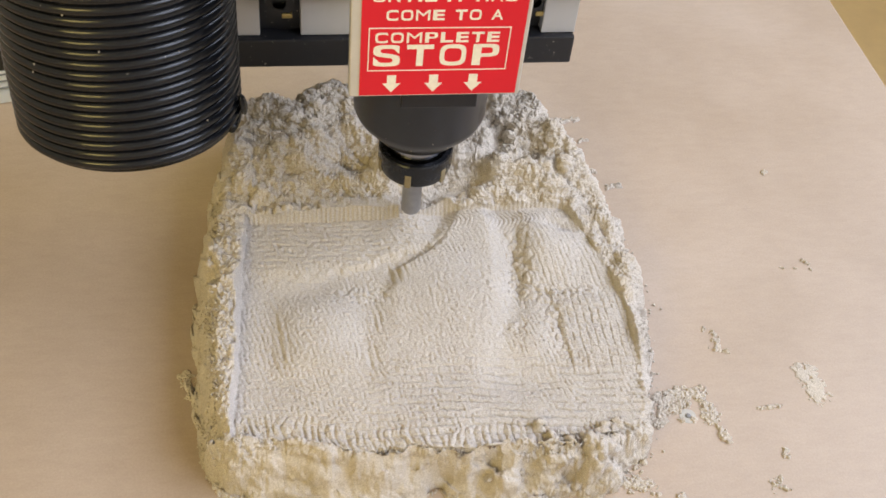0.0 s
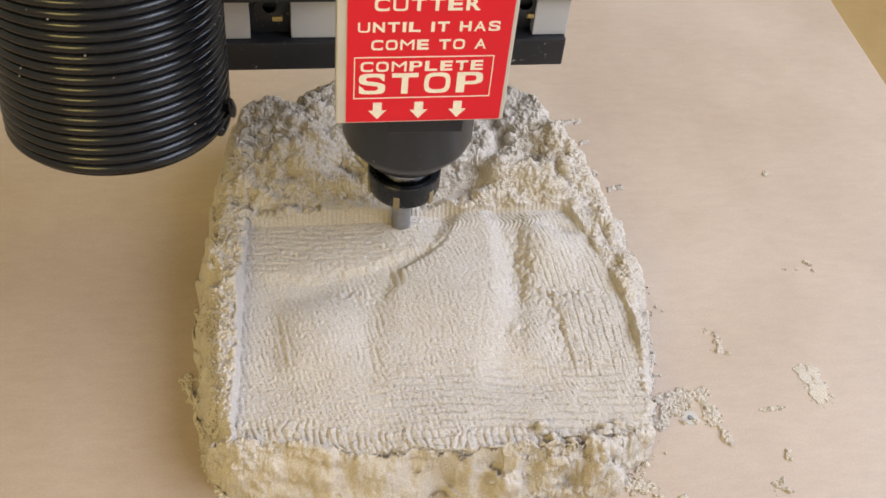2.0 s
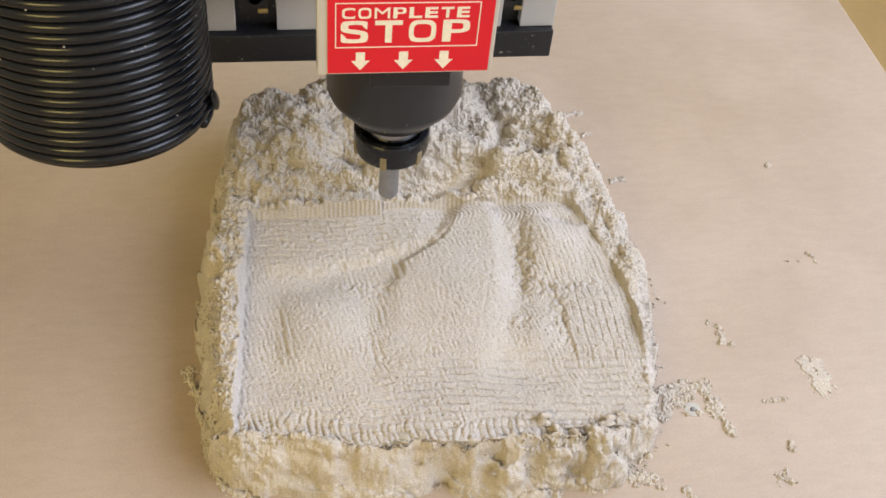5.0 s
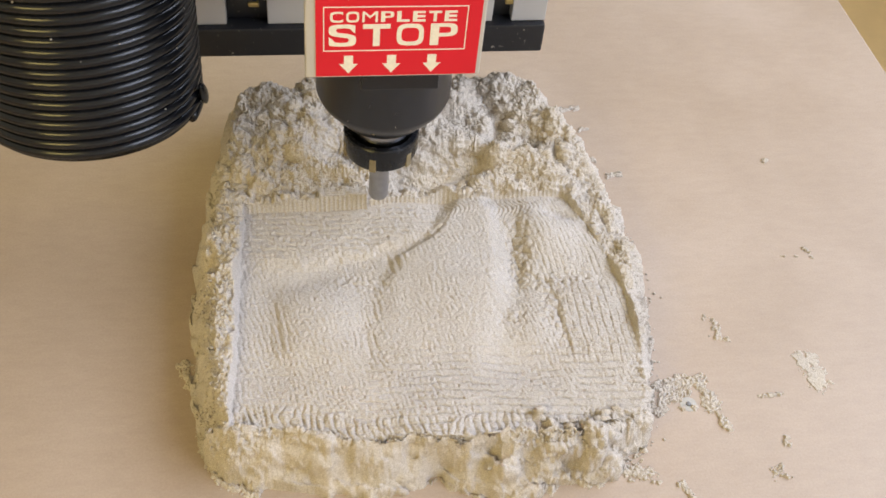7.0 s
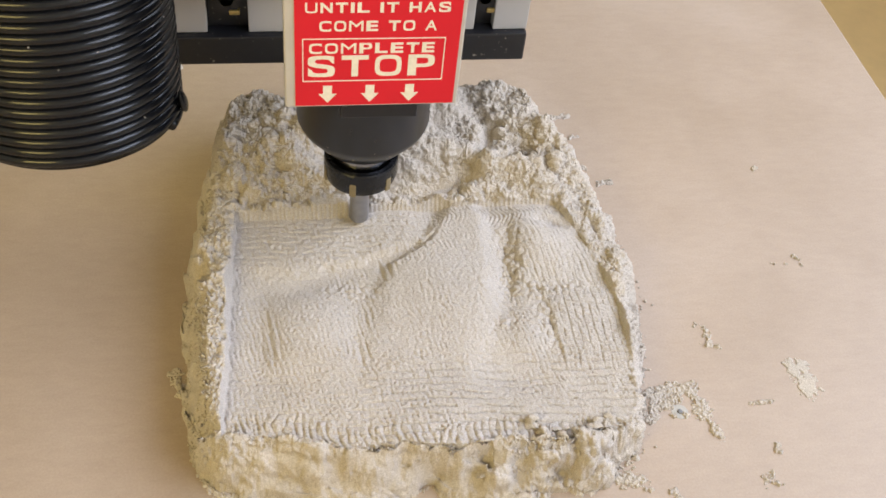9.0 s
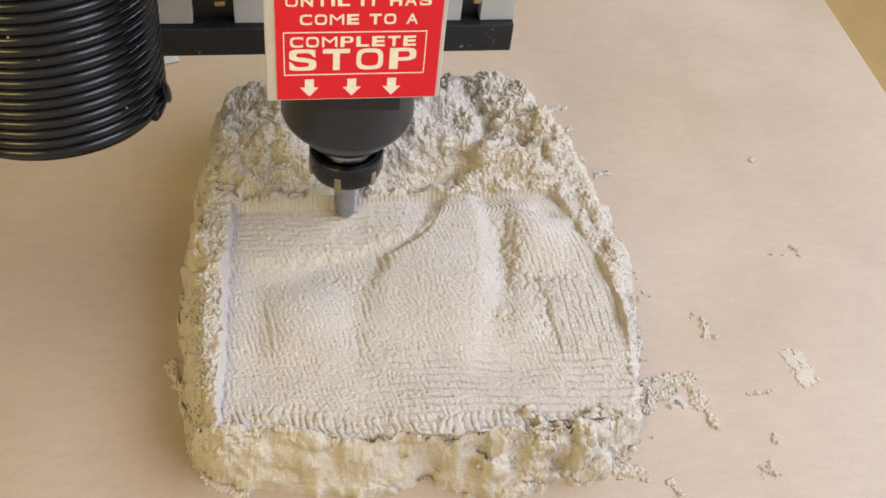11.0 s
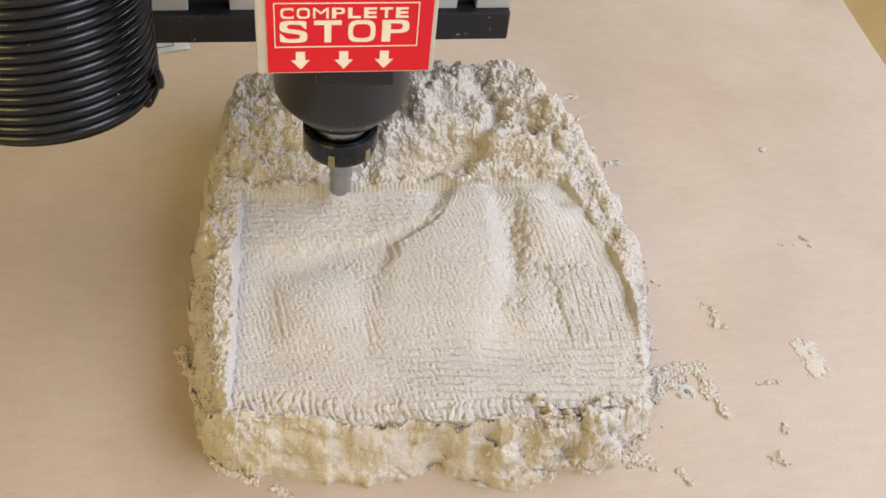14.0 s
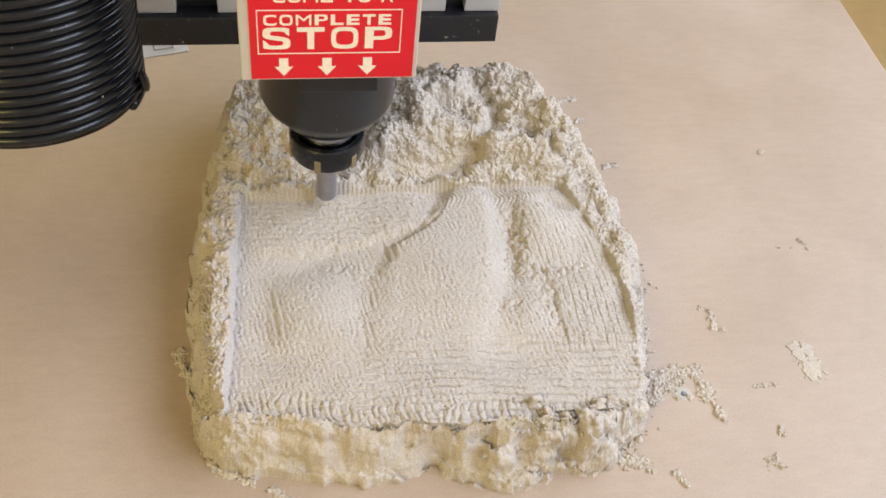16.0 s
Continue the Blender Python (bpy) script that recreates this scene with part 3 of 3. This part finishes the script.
def sand_clump(label, cx, cy, spots, seed, flat=1.0):
    """A small clump of fallen sand on the table, built from strokes in mm about its middle."""
    grow = 3.0
    lo_x, hi_x = min(min(q[0], q[2]) for q in spots) - grow - 2, max(max(q[0], q[2]) for q in spots) + grow + 2
    lo_y, hi_y = min(min(q[1], q[3]) for q in spots) - grow - 2, max(max(q[1], q[3]) for q in spots) + grow + 2
    x, y = np.meshgrid(np.arange(lo_x, hi_x, 0.24), np.arange(lo_y, hi_y, 0.24), indexing="ij")
    m = np.full_like(x, -9.0)
    for x0, y0, x1, y1, width, count, size in spots:
        ex, ey = x1 - x0, y1 - y0
        u = np.clip(((x - x0) * ex + (y - y0) * ey) / (ex * ex + ey * ey + 1e-6), 0, 1)
        w = width * 1.25 + 0.5 * size
        m = np.maximum(m, (w - np.hypot(x - x0 - u * ex, y - y0 - u * ey)) / w * min(1.0, 0.45 + count / 90))
    ox, oy = x + 37 * seed, y + 19 * seed
    m = m + 0.5 * lattice(ox, oy, 3.0, 71) + 0.6 * lattice(ox, oy, 1.3, 72) + 0.3 * lattice(ox, oy, 0.7, 76)
    edge = np.clip(m * 2.2, 0, 1)
    h = 0.75 * flat * (0.7 * edge ** 0.6 + edge * (1.1 * lumps(ox, oy, 2.1, 73) + 0.5 * lumps(ox, oy, 1.2, 74) + 0.5 * lattice(ox, oy, 1.0, 77) + 0.5 * lattice(ox, oy, 0.6, 75))) + 0.5 * edge * (1 - flat)
    h = np.where(m > 0, h, -0.6)
    idx = np.arange(x.size).reshape(x.shape)
    quads = np.stack([idx[:-1, :-1], idx[1:, :-1], idx[1:, 1:], idx[:-1, 1:]], -1).reshape(-1, 4)
    quads = quads[(h.ravel()[quads] > -0.3).any(1)]
    used = np.unique(quads)
    remap = np.zeros(x.size, int)
    remap[used] = np.arange(len(used))
    me = bpy.data.meshes.new("sand_clump")
    me.from_pydata((np.stack([x, y, h], -1).reshape(-1, 3)[used] / 1000).tolist(), [], remap[quads].tolist())
    for p in me.polygons:
        p.use_smooth = True
    me.materials.append(SAND)
    ob = new("sand_clump", me)
    ob.location = (cx / 1000, cy / 1000, 0)
    return tagged(ob, label, "sand", "fallen sand clumps")


def build_clumps():
    small = "small crumb of fallen sand on the brown board"
    sand_clump("broken patch of fallen sand crumbs on the board", 193, -124,
               [(-12, 9, 8, 12, 2.8, 70, 0.9), (-16, -5, -8, 8, 2.0, 45, 0.9), (8, 12, 12, -4, 2.6, 60, 0.9), (12, -4, 16, -18, 1.2, 40, 0.8),
                (-6, 3, 2, 7, 2.6, 50, 0.8), (-22, 15, -14, 9, 0.9, 22, 0.8), (-5, -3, -3, -4, 0.6, 20, 0.5), (2, -4, 4, -4, 0.6, 20, 0.5)], 21)
    sand_clump("thin trail of fallen sand crumbs on the board", 221, -81, [(-3, 8, 1, 3, 0.7, 16, 0.9), (1, 3, 0, -5, 1.0, 26, 1.0), (-2, -5, 4, -7, 0.7, 12, 0.9)], 22)
    sand_clump("flat pressed flake of pale sand on the board", 263.5, -112, [(-3, 10, -1, -9, 2.6, 150, 0.9), (2, 10, 2, -8, 2.4, 150, 0.9), (3, -2, 7, -7, 0.6, 24, 0.6)], 23, 0.12)
    sand_clump(small, 236, -124, [(-5, 0, 5, 0.6, 0.6, 18, 0.8)], 24)
    sand_clump(small, 235.3, -150, [(0, -2, 0.5, 2, 0.6, 12, 0.9)], 25)
    sand_clump("small clump of fallen sand crumbs on the board", 224.7, -166, [(-3, -2, 2, 3, 1.2, 24, 1.0), (1, -2, 4, -3, 0.5, 8, 0.7)], 26)
    sand_clump(small, 292.4, 43.5, [(-1, 0, 1, 0, 0.5, 6, 0.7)], 27)
    sand_clump("faint scatter of sand crumbs on the board", 287, -33, [(-12, 0, -10.5, -0.6, 0.3, 9, 0.4), (-5, -1, -3.5, -1.2, 0.25, 9, 0.4), (2, 5, 5, 1, 0.35, 9, 0.4), (4, -1, 5, -3, 0.3, 9, 0.4)], 28)
    sand_clump("trail of sand crumbs beside the heap", 180, 96, [(-8, -1, 6, 1, 1.2, 42, 0.8)], 29)
    sand_clump(small, 186, 77, [(-2, 0, 2, 0, 0.7, 12, 0.7)], 30)
    sand_clump(small, 186, 50, [(-2, 1, 1, -1, 0.7, 12, 0.7)], 31)
    sand_clump("small clump of sand crumbs beside the heap", 195, 35, [(-3, 0, 4, 1, 1.1, 34, 0.9)], 32)
    sand_clump("lumpy clump of fallen sand before the heap", -1, -166, [(-4, 4, 1, -2, 1.4, 60, 1.2), (1, -2, 7, -4, 1.3, 50, 1.1)], 33)
    sand_clump("lumpy clump of fallen sand before the heap", 178, -171, [(-1, 3, 2, -4, 1.0, 40, 1.1)], 34)
    sand_clump(small, 166, -166, [(-1, 0, 1, 0, 0.4, 5, 0.7)], 35)
    sand_clump("crumbly lump of sand at the foot of the heap", -45, -91, [(-2, 6, 2, -6, 2.0, 90, 1.2)], 36)
    sand_clump("crumbly lump of sand at the foot of the heap", -20, -154, [(-5, 3, 5, -3, 1.5, 60, 1.1)], 37)
    sand_clump("crumbly lump of sand at the foot of the heap", -27, -150, [(-4, 3, 4, -2, 1.4, 50, 1.1)], 38)
    sand_clump("crumbly lump of sand at the foot of the heap", 158, -160, [(-6, 2, 6, -2, 2.0, 90, 1.2)], 39)


build_clumps()


# ---------------------------------------------------------------- the paper
def build_paper():
    a = math.degrees(math.atan2(27.8, 112.1))
    sheet = empty("paper_sheet", pose(-0.0476, 0.1506, 0.0, 0, 0, a), "white printed sheet of paper lying on the board", "paper")
    bm = bmesh.new()
    n = 24
    grid = [[bm.verts.new((-0.21 + 0.21 * i / n, 0.297 * j / n, 0.0006 + 0.0008 * math.sin(i * 0.7) ** 2 * math.sin(j * 0.45) ** 2)) for j in range(n + 1)] for i in range(n + 1)]
    for i in range(n):
        for j in range(n):
            bm.faces.new((grid[i][j], grid[i + 1][j], grid[i + 1][j + 1], grid[i][j + 1]))
    bmesh.ops.solidify(bm, geom=bm.faces[:], thickness=0.0002)
    part("page", bm, PAPER, sheet)
    bm = bmesh.new()
    rs = np.random.RandomState(3)
    for k in range(14):
        yy = 0.012 + 0.0065 * k
        add_box(bm, (-0.195, yy, 0.0016), (-0.085 - rs.uniform(0, 0.03), yy + 0.0016, 0.0018))
    part("print_lines", bm, INK, sheet, "rows of unreadable grey print")
    bm = bmesh.new()
    for a_, b_ in (((-0.021, 0.004), (-0.009, 0.0048)), ((-0.021, 0.016), (-0.009, 0.0168)), ((-0.021, 0.004), (-0.0202, 0.0168)), ((-0.0098, 0.004), (-0.009, 0.0168)), ((-0.018, 0.009), (-0.012, 0.0098))):
        add_box(bm, (*a_, 0.0016), (*b_, 0.0018))
    part("print_box", bm, INK, sheet, "small printed square")


build_paper()


# ---------------------------------------------------------------- the machine
AX, AY = 0.0675, -0.0142          # the spindle's axis at the start


def squared(ch, u, v):
    """Rounds of a letter drawn out towards square corners, u and v in -1..1."""
    def out(w):
        return np.sign(w) * np.abs(w) ** 0.62
    if ch in "OC":
        return out(u), out(v)
    if ch == "S":
        half = np.where(v >= 0, 1.0, -1.0)
        return out(u), half * 0.5 + 0.5 * out(np.clip((np.abs(v) - 0.5) * 2, -1, 1)) * half
    if ch == "P":
        bowl = np.clip((v - 0.45) / 0.55, -1, 1)
        return np.where(u > 0, out(u), u), np.where(v > -0.1, 0.45 + 0.55 * out(bowl), v)
    if ch == "U":
        return out(u), np.where(v < 0, out(v), v)
    return u, v


def text_mesh(name, words, x0, x1, z0, z1, y, parent):
    """Raised cream lettering in wide square letters that fills the given width and height on the sticker."""
    widths = [{"I": 0.3, "M": 1.2, " ": 0.4}.get(ch, 1.0) for ch in words]
    unit = (x1 - x0) / (sum(widths) + 0.24 * (len(words) - 1))
    bm, left = bmesh.new(), x0
    for ch, w in zip(words, widths):
        if ch != " ":
            cu = bpy.data.curves.new(name, "FONT")
            cu.body, cu.extrude, cu.resolution_u, cu.offset = ch, 0.02, 8, {"M": 0.0, "A": 0.012, "O": 0.055, "C": 0.05, "S": 0.035}.get(ch, 0.03)
            tmp = new(name, cu)
            bpy.context.view_layer.update()
            me = bpy.data.meshes.new_from_object(tmp.evaluated_get(bpy.context.evaluated_depsgraph_get()))
            bpy.data.objects.remove(tmp)
            co = np.array([v.co[:] for v in me.vertices])
            lo, hi = co.min(0), co.max(0)
            q = (co - lo) / (hi - lo)
            u, v = squared(ch, q[:, 0] * 2 - 1, q[:, 1] * 2 - 1)
            for k, vert in enumerate(me.vertices):
                vert.co = (left + (u[k] + 1) / 2 * w * unit, y - q[k, 2] * 0.0002, z0 + (v[k] + 1) / 2 * (z1 - z0))
            bm.from_mesh(me)
            bpy.data.meshes.remove(me)
        left += (w + 0.24) * unit
    return part(name, bm, CREAM, parent)


def build_spindle():
    root = empty("router_spindle", pose(AX, AY, 0), "dark router spindle with cutter and red warning sign", "spindle")
    shade(part("housing", lathe([(0.0125, 0.0915), (0.0190, 0.0918), (0.0208, 0.0930), (0.0296, 0.1040), (0.0309, 0.1075), (0.0309, 0.30)], 96), HOUSING, root, "dark grey turned spindle nose"), 25)
    part("flat_face", box((-0.0135, -0.0315, 0.1300), (0.0195, -0.02, 0.26), 0.0008), HOUSING, root, "flat dark clamp face")
    shade(part("shaft_collar", lathe([(0.0120, 0.0740), (0.0136, 0.0765), (0.0136, 0.0860), (0.0124, 0.0918)], 64), STEEL, root, "polished steel shaft nose"), 30)
    nut = shade(part("collet_nut", lathe([(0.0100, 0.0672), (0.0150, 0.0672), (0.0170, 0.0692), (0.0180, 0.0730), (0.0180, 0.0815), (0.0175, 0.0823), (0.0152, 0.0823), (0.0140, 0.0780)], 96), NUT, root, "black collet nut with notches"), 28)
    for k in range(6):
        a = radians(-108 + 60 * k)
        bm = box((-0.0016, -0.0006, 0.0690), (0.0016, 0.0005, 0.0768), 0.0005)
        bmesh.ops.transform(bm, matrix=Matrix.Translation((0.0177 * math.cos(a), 0.0177 * math.sin(a), 0)) @ Matrix.Rotation(a + math.pi / 2, 4, "Z"), verts=bm.verts)
        part("notch", bm, SLOT, nut, "sandy notch" if k == 0 else "")
    shade(part("cutter", lathe([(0.0008, 0.0368), (0.0040, 0.0372), (0.0049, 0.0386), (0.0049, 0.0680)], 48), CUTTER, root, "straight grey steel router bit"), 40)
    yp = -0.06 - AY
    plate = part("sign_plate", box((-0.0372, yp, 0.1487), (0.0330, yp + 0.0055, 0.30), 0.0008), ALU, root, "light grey metal plate")
    part("bracket", box((-0.030, yp + 0.0055, 0.168), (0.027, -0.022, 0.30), 0.002), ALU, root, "grey mounting block")
    sticker = part("warning_sticker", box((-0.0331, yp - 0.0004, 0.1497), (0.0311, yp - 0.0001, 0.262)), RED, plate, "glossy red warning sticker")
    yt = yp - 0.0004

    for words, x0, x1, z0, z1 in (("CUTTER", -22.9, 17.6, 203.8, 209.5), ("UNTIL IT HAS", -29.0, 26.3, 194.2, 198.7), ("COME TO A", -23.7, 21.6, 185.8, 190.5),
                                  ("COMPLETE", -27.6, 21.4, 175.4, 180.2), ("STOP", -28.1, 22.0, 164.2, 174.4)):
        text_mesh("lettering", words, x0 / 1000, x1 / 1000, z0 / 1000, z1 / 1000, yt, plate)
    bm = bmesh.new()
    w = 0.0004
    xa, xb, za, zb = -0.0302, 0.0256, 0.1619, 0.1825
    for a, b in (((xa, zb - w), (xb, zb)), ((xa, za), (xb, za + w)), ((xa, za + w), (xa + w, zb - w)), ((xb - w, za + w), (xb, zb - w))):
        add_box(bm, (a[0], yt - 0.0002, a[1]), (b[0], yt, b[1]))
    part("border_line", bm, CREAM, plate, "thin cream frame round the words")
    for c in (-20.3, -3.3, 12.8):
        bm = bmesh.new()
        pts = [(-1.8, 159.7), (1.8, 159.7), (1.8, 155.6), (3.6, 155.6), (0, 151.2), (-3.6, 155.6), (-1.8, 155.6)]
        front = [bm.verts.new(((c + u) / 1000, yt - 0.0002, v / 1000)) for u, v in pts]
        rear = [bm.verts.new(((c + u) / 1000, yt, v / 1000)) for u, v in pts]
        bm.faces.new(list(reversed(front)))
        for i in range(7):
            bm.faces.new((front[i], front[(i + 1) % 7], rear[(i + 1) % 7], rear[i]))
        bmesh.ops.recalc_face_normals(bm, faces=bm.faces)
        part("arrow", bm, CREAM, plate, "cream arrow pointing down")
    return root


def dust_spindle(root):
    """A few pale chips of sand that stick to the spindle nose."""
    rs = np.random.RandomState(14)
    bm = bmesh.new()
    for a, z, r in ((-1.82, 0.1015, 0.00055), (-1.25, 0.1045, 0.0003), (-2.2, 0.108, 0.00025), (-1.5, 0.1085, 0.00022), (-1.0, 0.1005, 0.00025)):
        rad = 0.0309 if z > 0.1070 else 0.0210 + (z - 0.0930) * 0.8
        add_crumb(bm, Vector((rad * math.cos(a), rad * math.sin(a), z)), r, rs)
    tagged(part("sand_chip", bm, SAND, root, "pale sand chips stuck to the nose"), kind="stuff")


def build_screw():
    plug = empty("screw", pose(0.1932, -0.1256, 0.0), "small dark screw in a pale grey plug among crumbs", "screw")
    shade(part("screw_head", lathe([(0.0012, 0.0), (0.0012, 0.0007), (0.0009, 0.0010), (0.0003, 0.0011)], 24), INK, plug, "small dark screw head"), 40)
    shade(part("plug", lathe([(0.0014, 0.0003), (0.0036, 0.0003), (0.0041, 0.0002), (0.0042, 0.0)], 40, close=False), PLUG, plug, "pale dusty plug set in the board"), 40)


def build_carriage():
    root = empty("gantry_carriage", pose(0, 0.075, 0.064), "grey steel gantry carriage with black lower rail", "carriage")
    part("lower_rail", box((-0.16, -0.004, 0.0), (0.1658, 0.03, 0.0176), 0.0012), BLACK, root, "black rail dusted with sand")
    for x0, x1 in ((-0.16, -0.0052), (0.0160, 0.1365), (0.1470, 0.1660)):
        part("face_panel", box((x0, 0.0, 0.0178), (x1, 0.022, 0.16), 0.0006), GREY, root, "plain grey painted panel")
    for x0, x1 in ((-0.0050, 0.0158), (0.1367, 0.1468)):
        slot = part("slot", box((x0, 0.006, 0.0178), (x1, 0.022, 0.16)), BLACK, root, "dark recess between the panels")
        xm = (x0 + x1) / 2
        bm = lathe([(0.0035, 0), (0.0075, 0), (0.0075, 0.004), (0.0035, 0.004)], 24, close=False)
        bmesh.ops.transform(bm, matrix=Matrix.Translation((xm, 0.006, 0.036)) @ Matrix.Rotation(radians(90), 4, "X"), verts=bm.verts)
        part("bearing", bm, BLACK, slot)
        bm = box((xm + 0.001, 0.001, 0.0275), (xm + 0.0065, 0.005, 0.0305), 0.0008)
        part("bush", bm, BRASS, slot, "small brass bush")
    part("upper_rail", box((-0.16, -0.006, 0.044), (0.178, -0.0005, 0.075), 0.001), BLACK, root, "black upper rail")
    return root


def build_hose():
    """A ribbed extraction hose, a wire-reinforced spiral, hanging open at its end."""
    hose = empty("dust_hose", pose(-0.0635, -0.008, 0.1010, -7, 0, 0), "black ribbed plastic extraction hose hanging open-ended", "hose")
    radius, pitch, turns, steps, sides = 0.0470, 0.00475, 46, 96, 12
    bm = bmesh.new()
    rings = []
    for k in range(turns * steps + 1):
        a = 2 * math.pi * k / steps
        z = pitch * k / steps
        ring = []
        for s in range(sides):
            b = 2 * math.pi * s / sides
            r = radius + 0.0026 * math.cos(b)
            ring.append(bm.verts.new((r * math.cos(a - 0.35), r * math.sin(a - 0.35), z + 0.0025 * math.sin(b))))
        rings.append(ring)
    for p, q in zip(rings, rings[1:]):
        for s in range(sides):
            bm.faces.new((p[s], q[s], q[(s + 1) % sides], p[(s + 1) % sides]))
    bm.faces.new(rings[0])
    bm.faces.new(list(reversed(rings[-1])))
    bmesh.ops.recalc_face_normals(bm, faces=bm.faces)
    part("spiral_rib", bm, RUBBER, hose, "glossy black spiral rib", smooth=True)
    part("hose_wall", lathe([(radius - 0.0012, 0.0), (radius + 0.0004, 0.0), (radius + 0.0004, pitch * turns), (radius - 0.0012, pitch * turns)], 72, close=False), RUBBER, hose, smooth=True)
    bm = bmesh.new()
    bmesh.ops.create_uvsphere(bm, u_segments=16, v_segments=10, radius=1)
    bmesh.ops.transform(bm, matrix=Matrix.Translation((0.0502, -0.010, 0.0085)) @ Matrix.Rotation(radians(-14), 4, "Z") @ Matrix.Rotation(radians(28), 4, "X") @ Matrix.Diagonal((0.0017, 0.0032, 0.0075, 1)), verts=bm.verts)
    part("cut_rib_end", bm, RUBBER, hose, "torn end of the rib", smooth=True)
    rs = np.random.RandomState(8)
    bm = bmesh.new()
    for k in range(70):
        a, z = rs.uniform(-2.9, 0.2), rs.uniform(0.004, 0.16)
        r = radius + 0.0019
        add_crumb(bm, Vector((r * math.cos(a), r * math.sin(a), z)), rs.uniform(0.0002, 0.0005), rs)
    tagged(part("sand_specks", bm, SAND, hose, "pale sand specks stuck to the ribs"), kind="stuff")
    return hose


def build_slivers():
    """Narrow slices of the uncut back wall, which drop away one after another as the cutter reaches them."""
    made = []
    w = 2.72
    for k in range(15):
        x0 = LEDGE_END + w * (14 - k)
        xs, ys = np.linspace(x0, x0 + w, 12), np.linspace(-13.5, -1.5, 34)
        x, y = np.meshgrid(xs, ys, indexing="ij")
        p = np.abs(np.sin(np.pi * (x + 0.4 * lattice(x, y, 20, 53)) / 2.3))
        z = carved(x, np.minimum(y, -9)) + np.maximum((y + 12.0 + 0.7 * lattice(x, y, 9, 65) - 0.55 * p) * 1.9, -1.0) + 0.22 * lattice(x, y, 1.5, 61)
        z = np.minimum(z, 34.5 + 0.9 * lattice(x, y, 4, 62) + 0.7 * lumps(x, y, 2.2, 63))
        bm = bmesh.new()
        top = [[bm.verts.new((x[i, j] / 1000, y[i, j] / 1000, z[i, j] / 1000)) for j in range(34)] for i in range(12)]
        low = [[bm.verts.new((x[i, j] / 1000, y[i, j] / 1000, 0.012)) for j in (0, 33)] for i in (0, 11)]
        for i in range(11):
            for j in range(33):
                bm.faces.new((top[i][j], top[i + 1][j], top[i + 1][j + 1], top[i][j + 1]))
        bm.faces.new([t for t in top[11]] + [low[1][1], low[1][0]])
        bm.faces.new(list(reversed(top[0])) + [low[0][0], low[0][1]])
        ob = part("sand_sliver", bm, GREYER)
        made.append(tagged(ob, "thin upright slice of uncut sand along the wall", "sand", "uncut slices of the sand wall"))
    return made


SLIVERS = build_slivers()
SPINDLE = build_spindle()
dust_spindle(SPINDLE)
build_screw()
CARRIAGE = build_carriage()
HOSE = build_hose()


# ---------------------------------------------------------------- what moves
LOWS = (-0.25, 0.90, 2.05, 3.28, 4.40, 5.56, 6.72, 7.80, 8.88, 9.98, 11.06, 12.14, 13.18, 14.19, 15.20, 16.14, 17.1)
DEPTH = (-12.5, -12.5, -12.8, -12.5, -13, -13, -13.0, -11.0, -10.8, -10.5, -9.8, -9.0, -8.8, -8.5, -8.5, -8.0, -8.0)


def plunge(t):
    """How far the spindle stands along its feed and its height, in mm, at t seconds."""
    k = max(i for i in range(len(LOWS) - 1) if LOWS[i] <= t)
    u = (t - LOWS[k]) / (LOWS[k + 1] - LOWS[k])
    high = 8.2 if t < 10 else 8.8
    up = 0.38 if t < 10 else 0.30
    if u < up:
        z = DEPTH[k] + (high - DEPTH[k]) * 0.5 * (1 - math.cos(math.pi * u / up))
    elif u < 0.54:
        z = high
    else:
        z = DEPTH[k + 1] + (high - DEPTH[k + 1]) * 0.5 * (1 + math.cos(math.pi * (u - 0.54) / 0.46))
    s = min(max((u - 0.40) / 0.13, 0), 1)
    return -2.70 * (k + s * s * (3 - 2 * s)), z


def motions():
    times = [0.1 * i for i in range(161)]
    walk(SPINDLE, [(t, pose(AX + plunge(t)[0] / 1000, AY, plunge(t)[1] / 1000)) for t in times])
    walk(CARRIAGE, [(t, pose(plunge(t)[0] / 1000, 0.075, 0.064)) for t in times])
    walk(HOSE, [(t, pose(-0.0635 + plunge(t)[0] / 1000, -0.008, 0.1010, -7, 0, 0)) for t in times])

    for k, ob in enumerate(SLIVERS):
        t0 = LOWS[k + 1] - 0.32
        rows = [(0.0, pose(0, 0, 0)), (t0, pose(0, 0, 0)), (t0 + 0.3, pose(0, -0.001, -0.014)), (16.0, pose(0, -0.001, -0.014))]
        if t0 + 0.3 >= 16.0:
            rows = [(0.0, pose(0, 0, 0)), (t0, pose(0, 0, 0)), (16.0, pose(0, -0.001, -0.010))]
        walk(ob, rows)


motions()
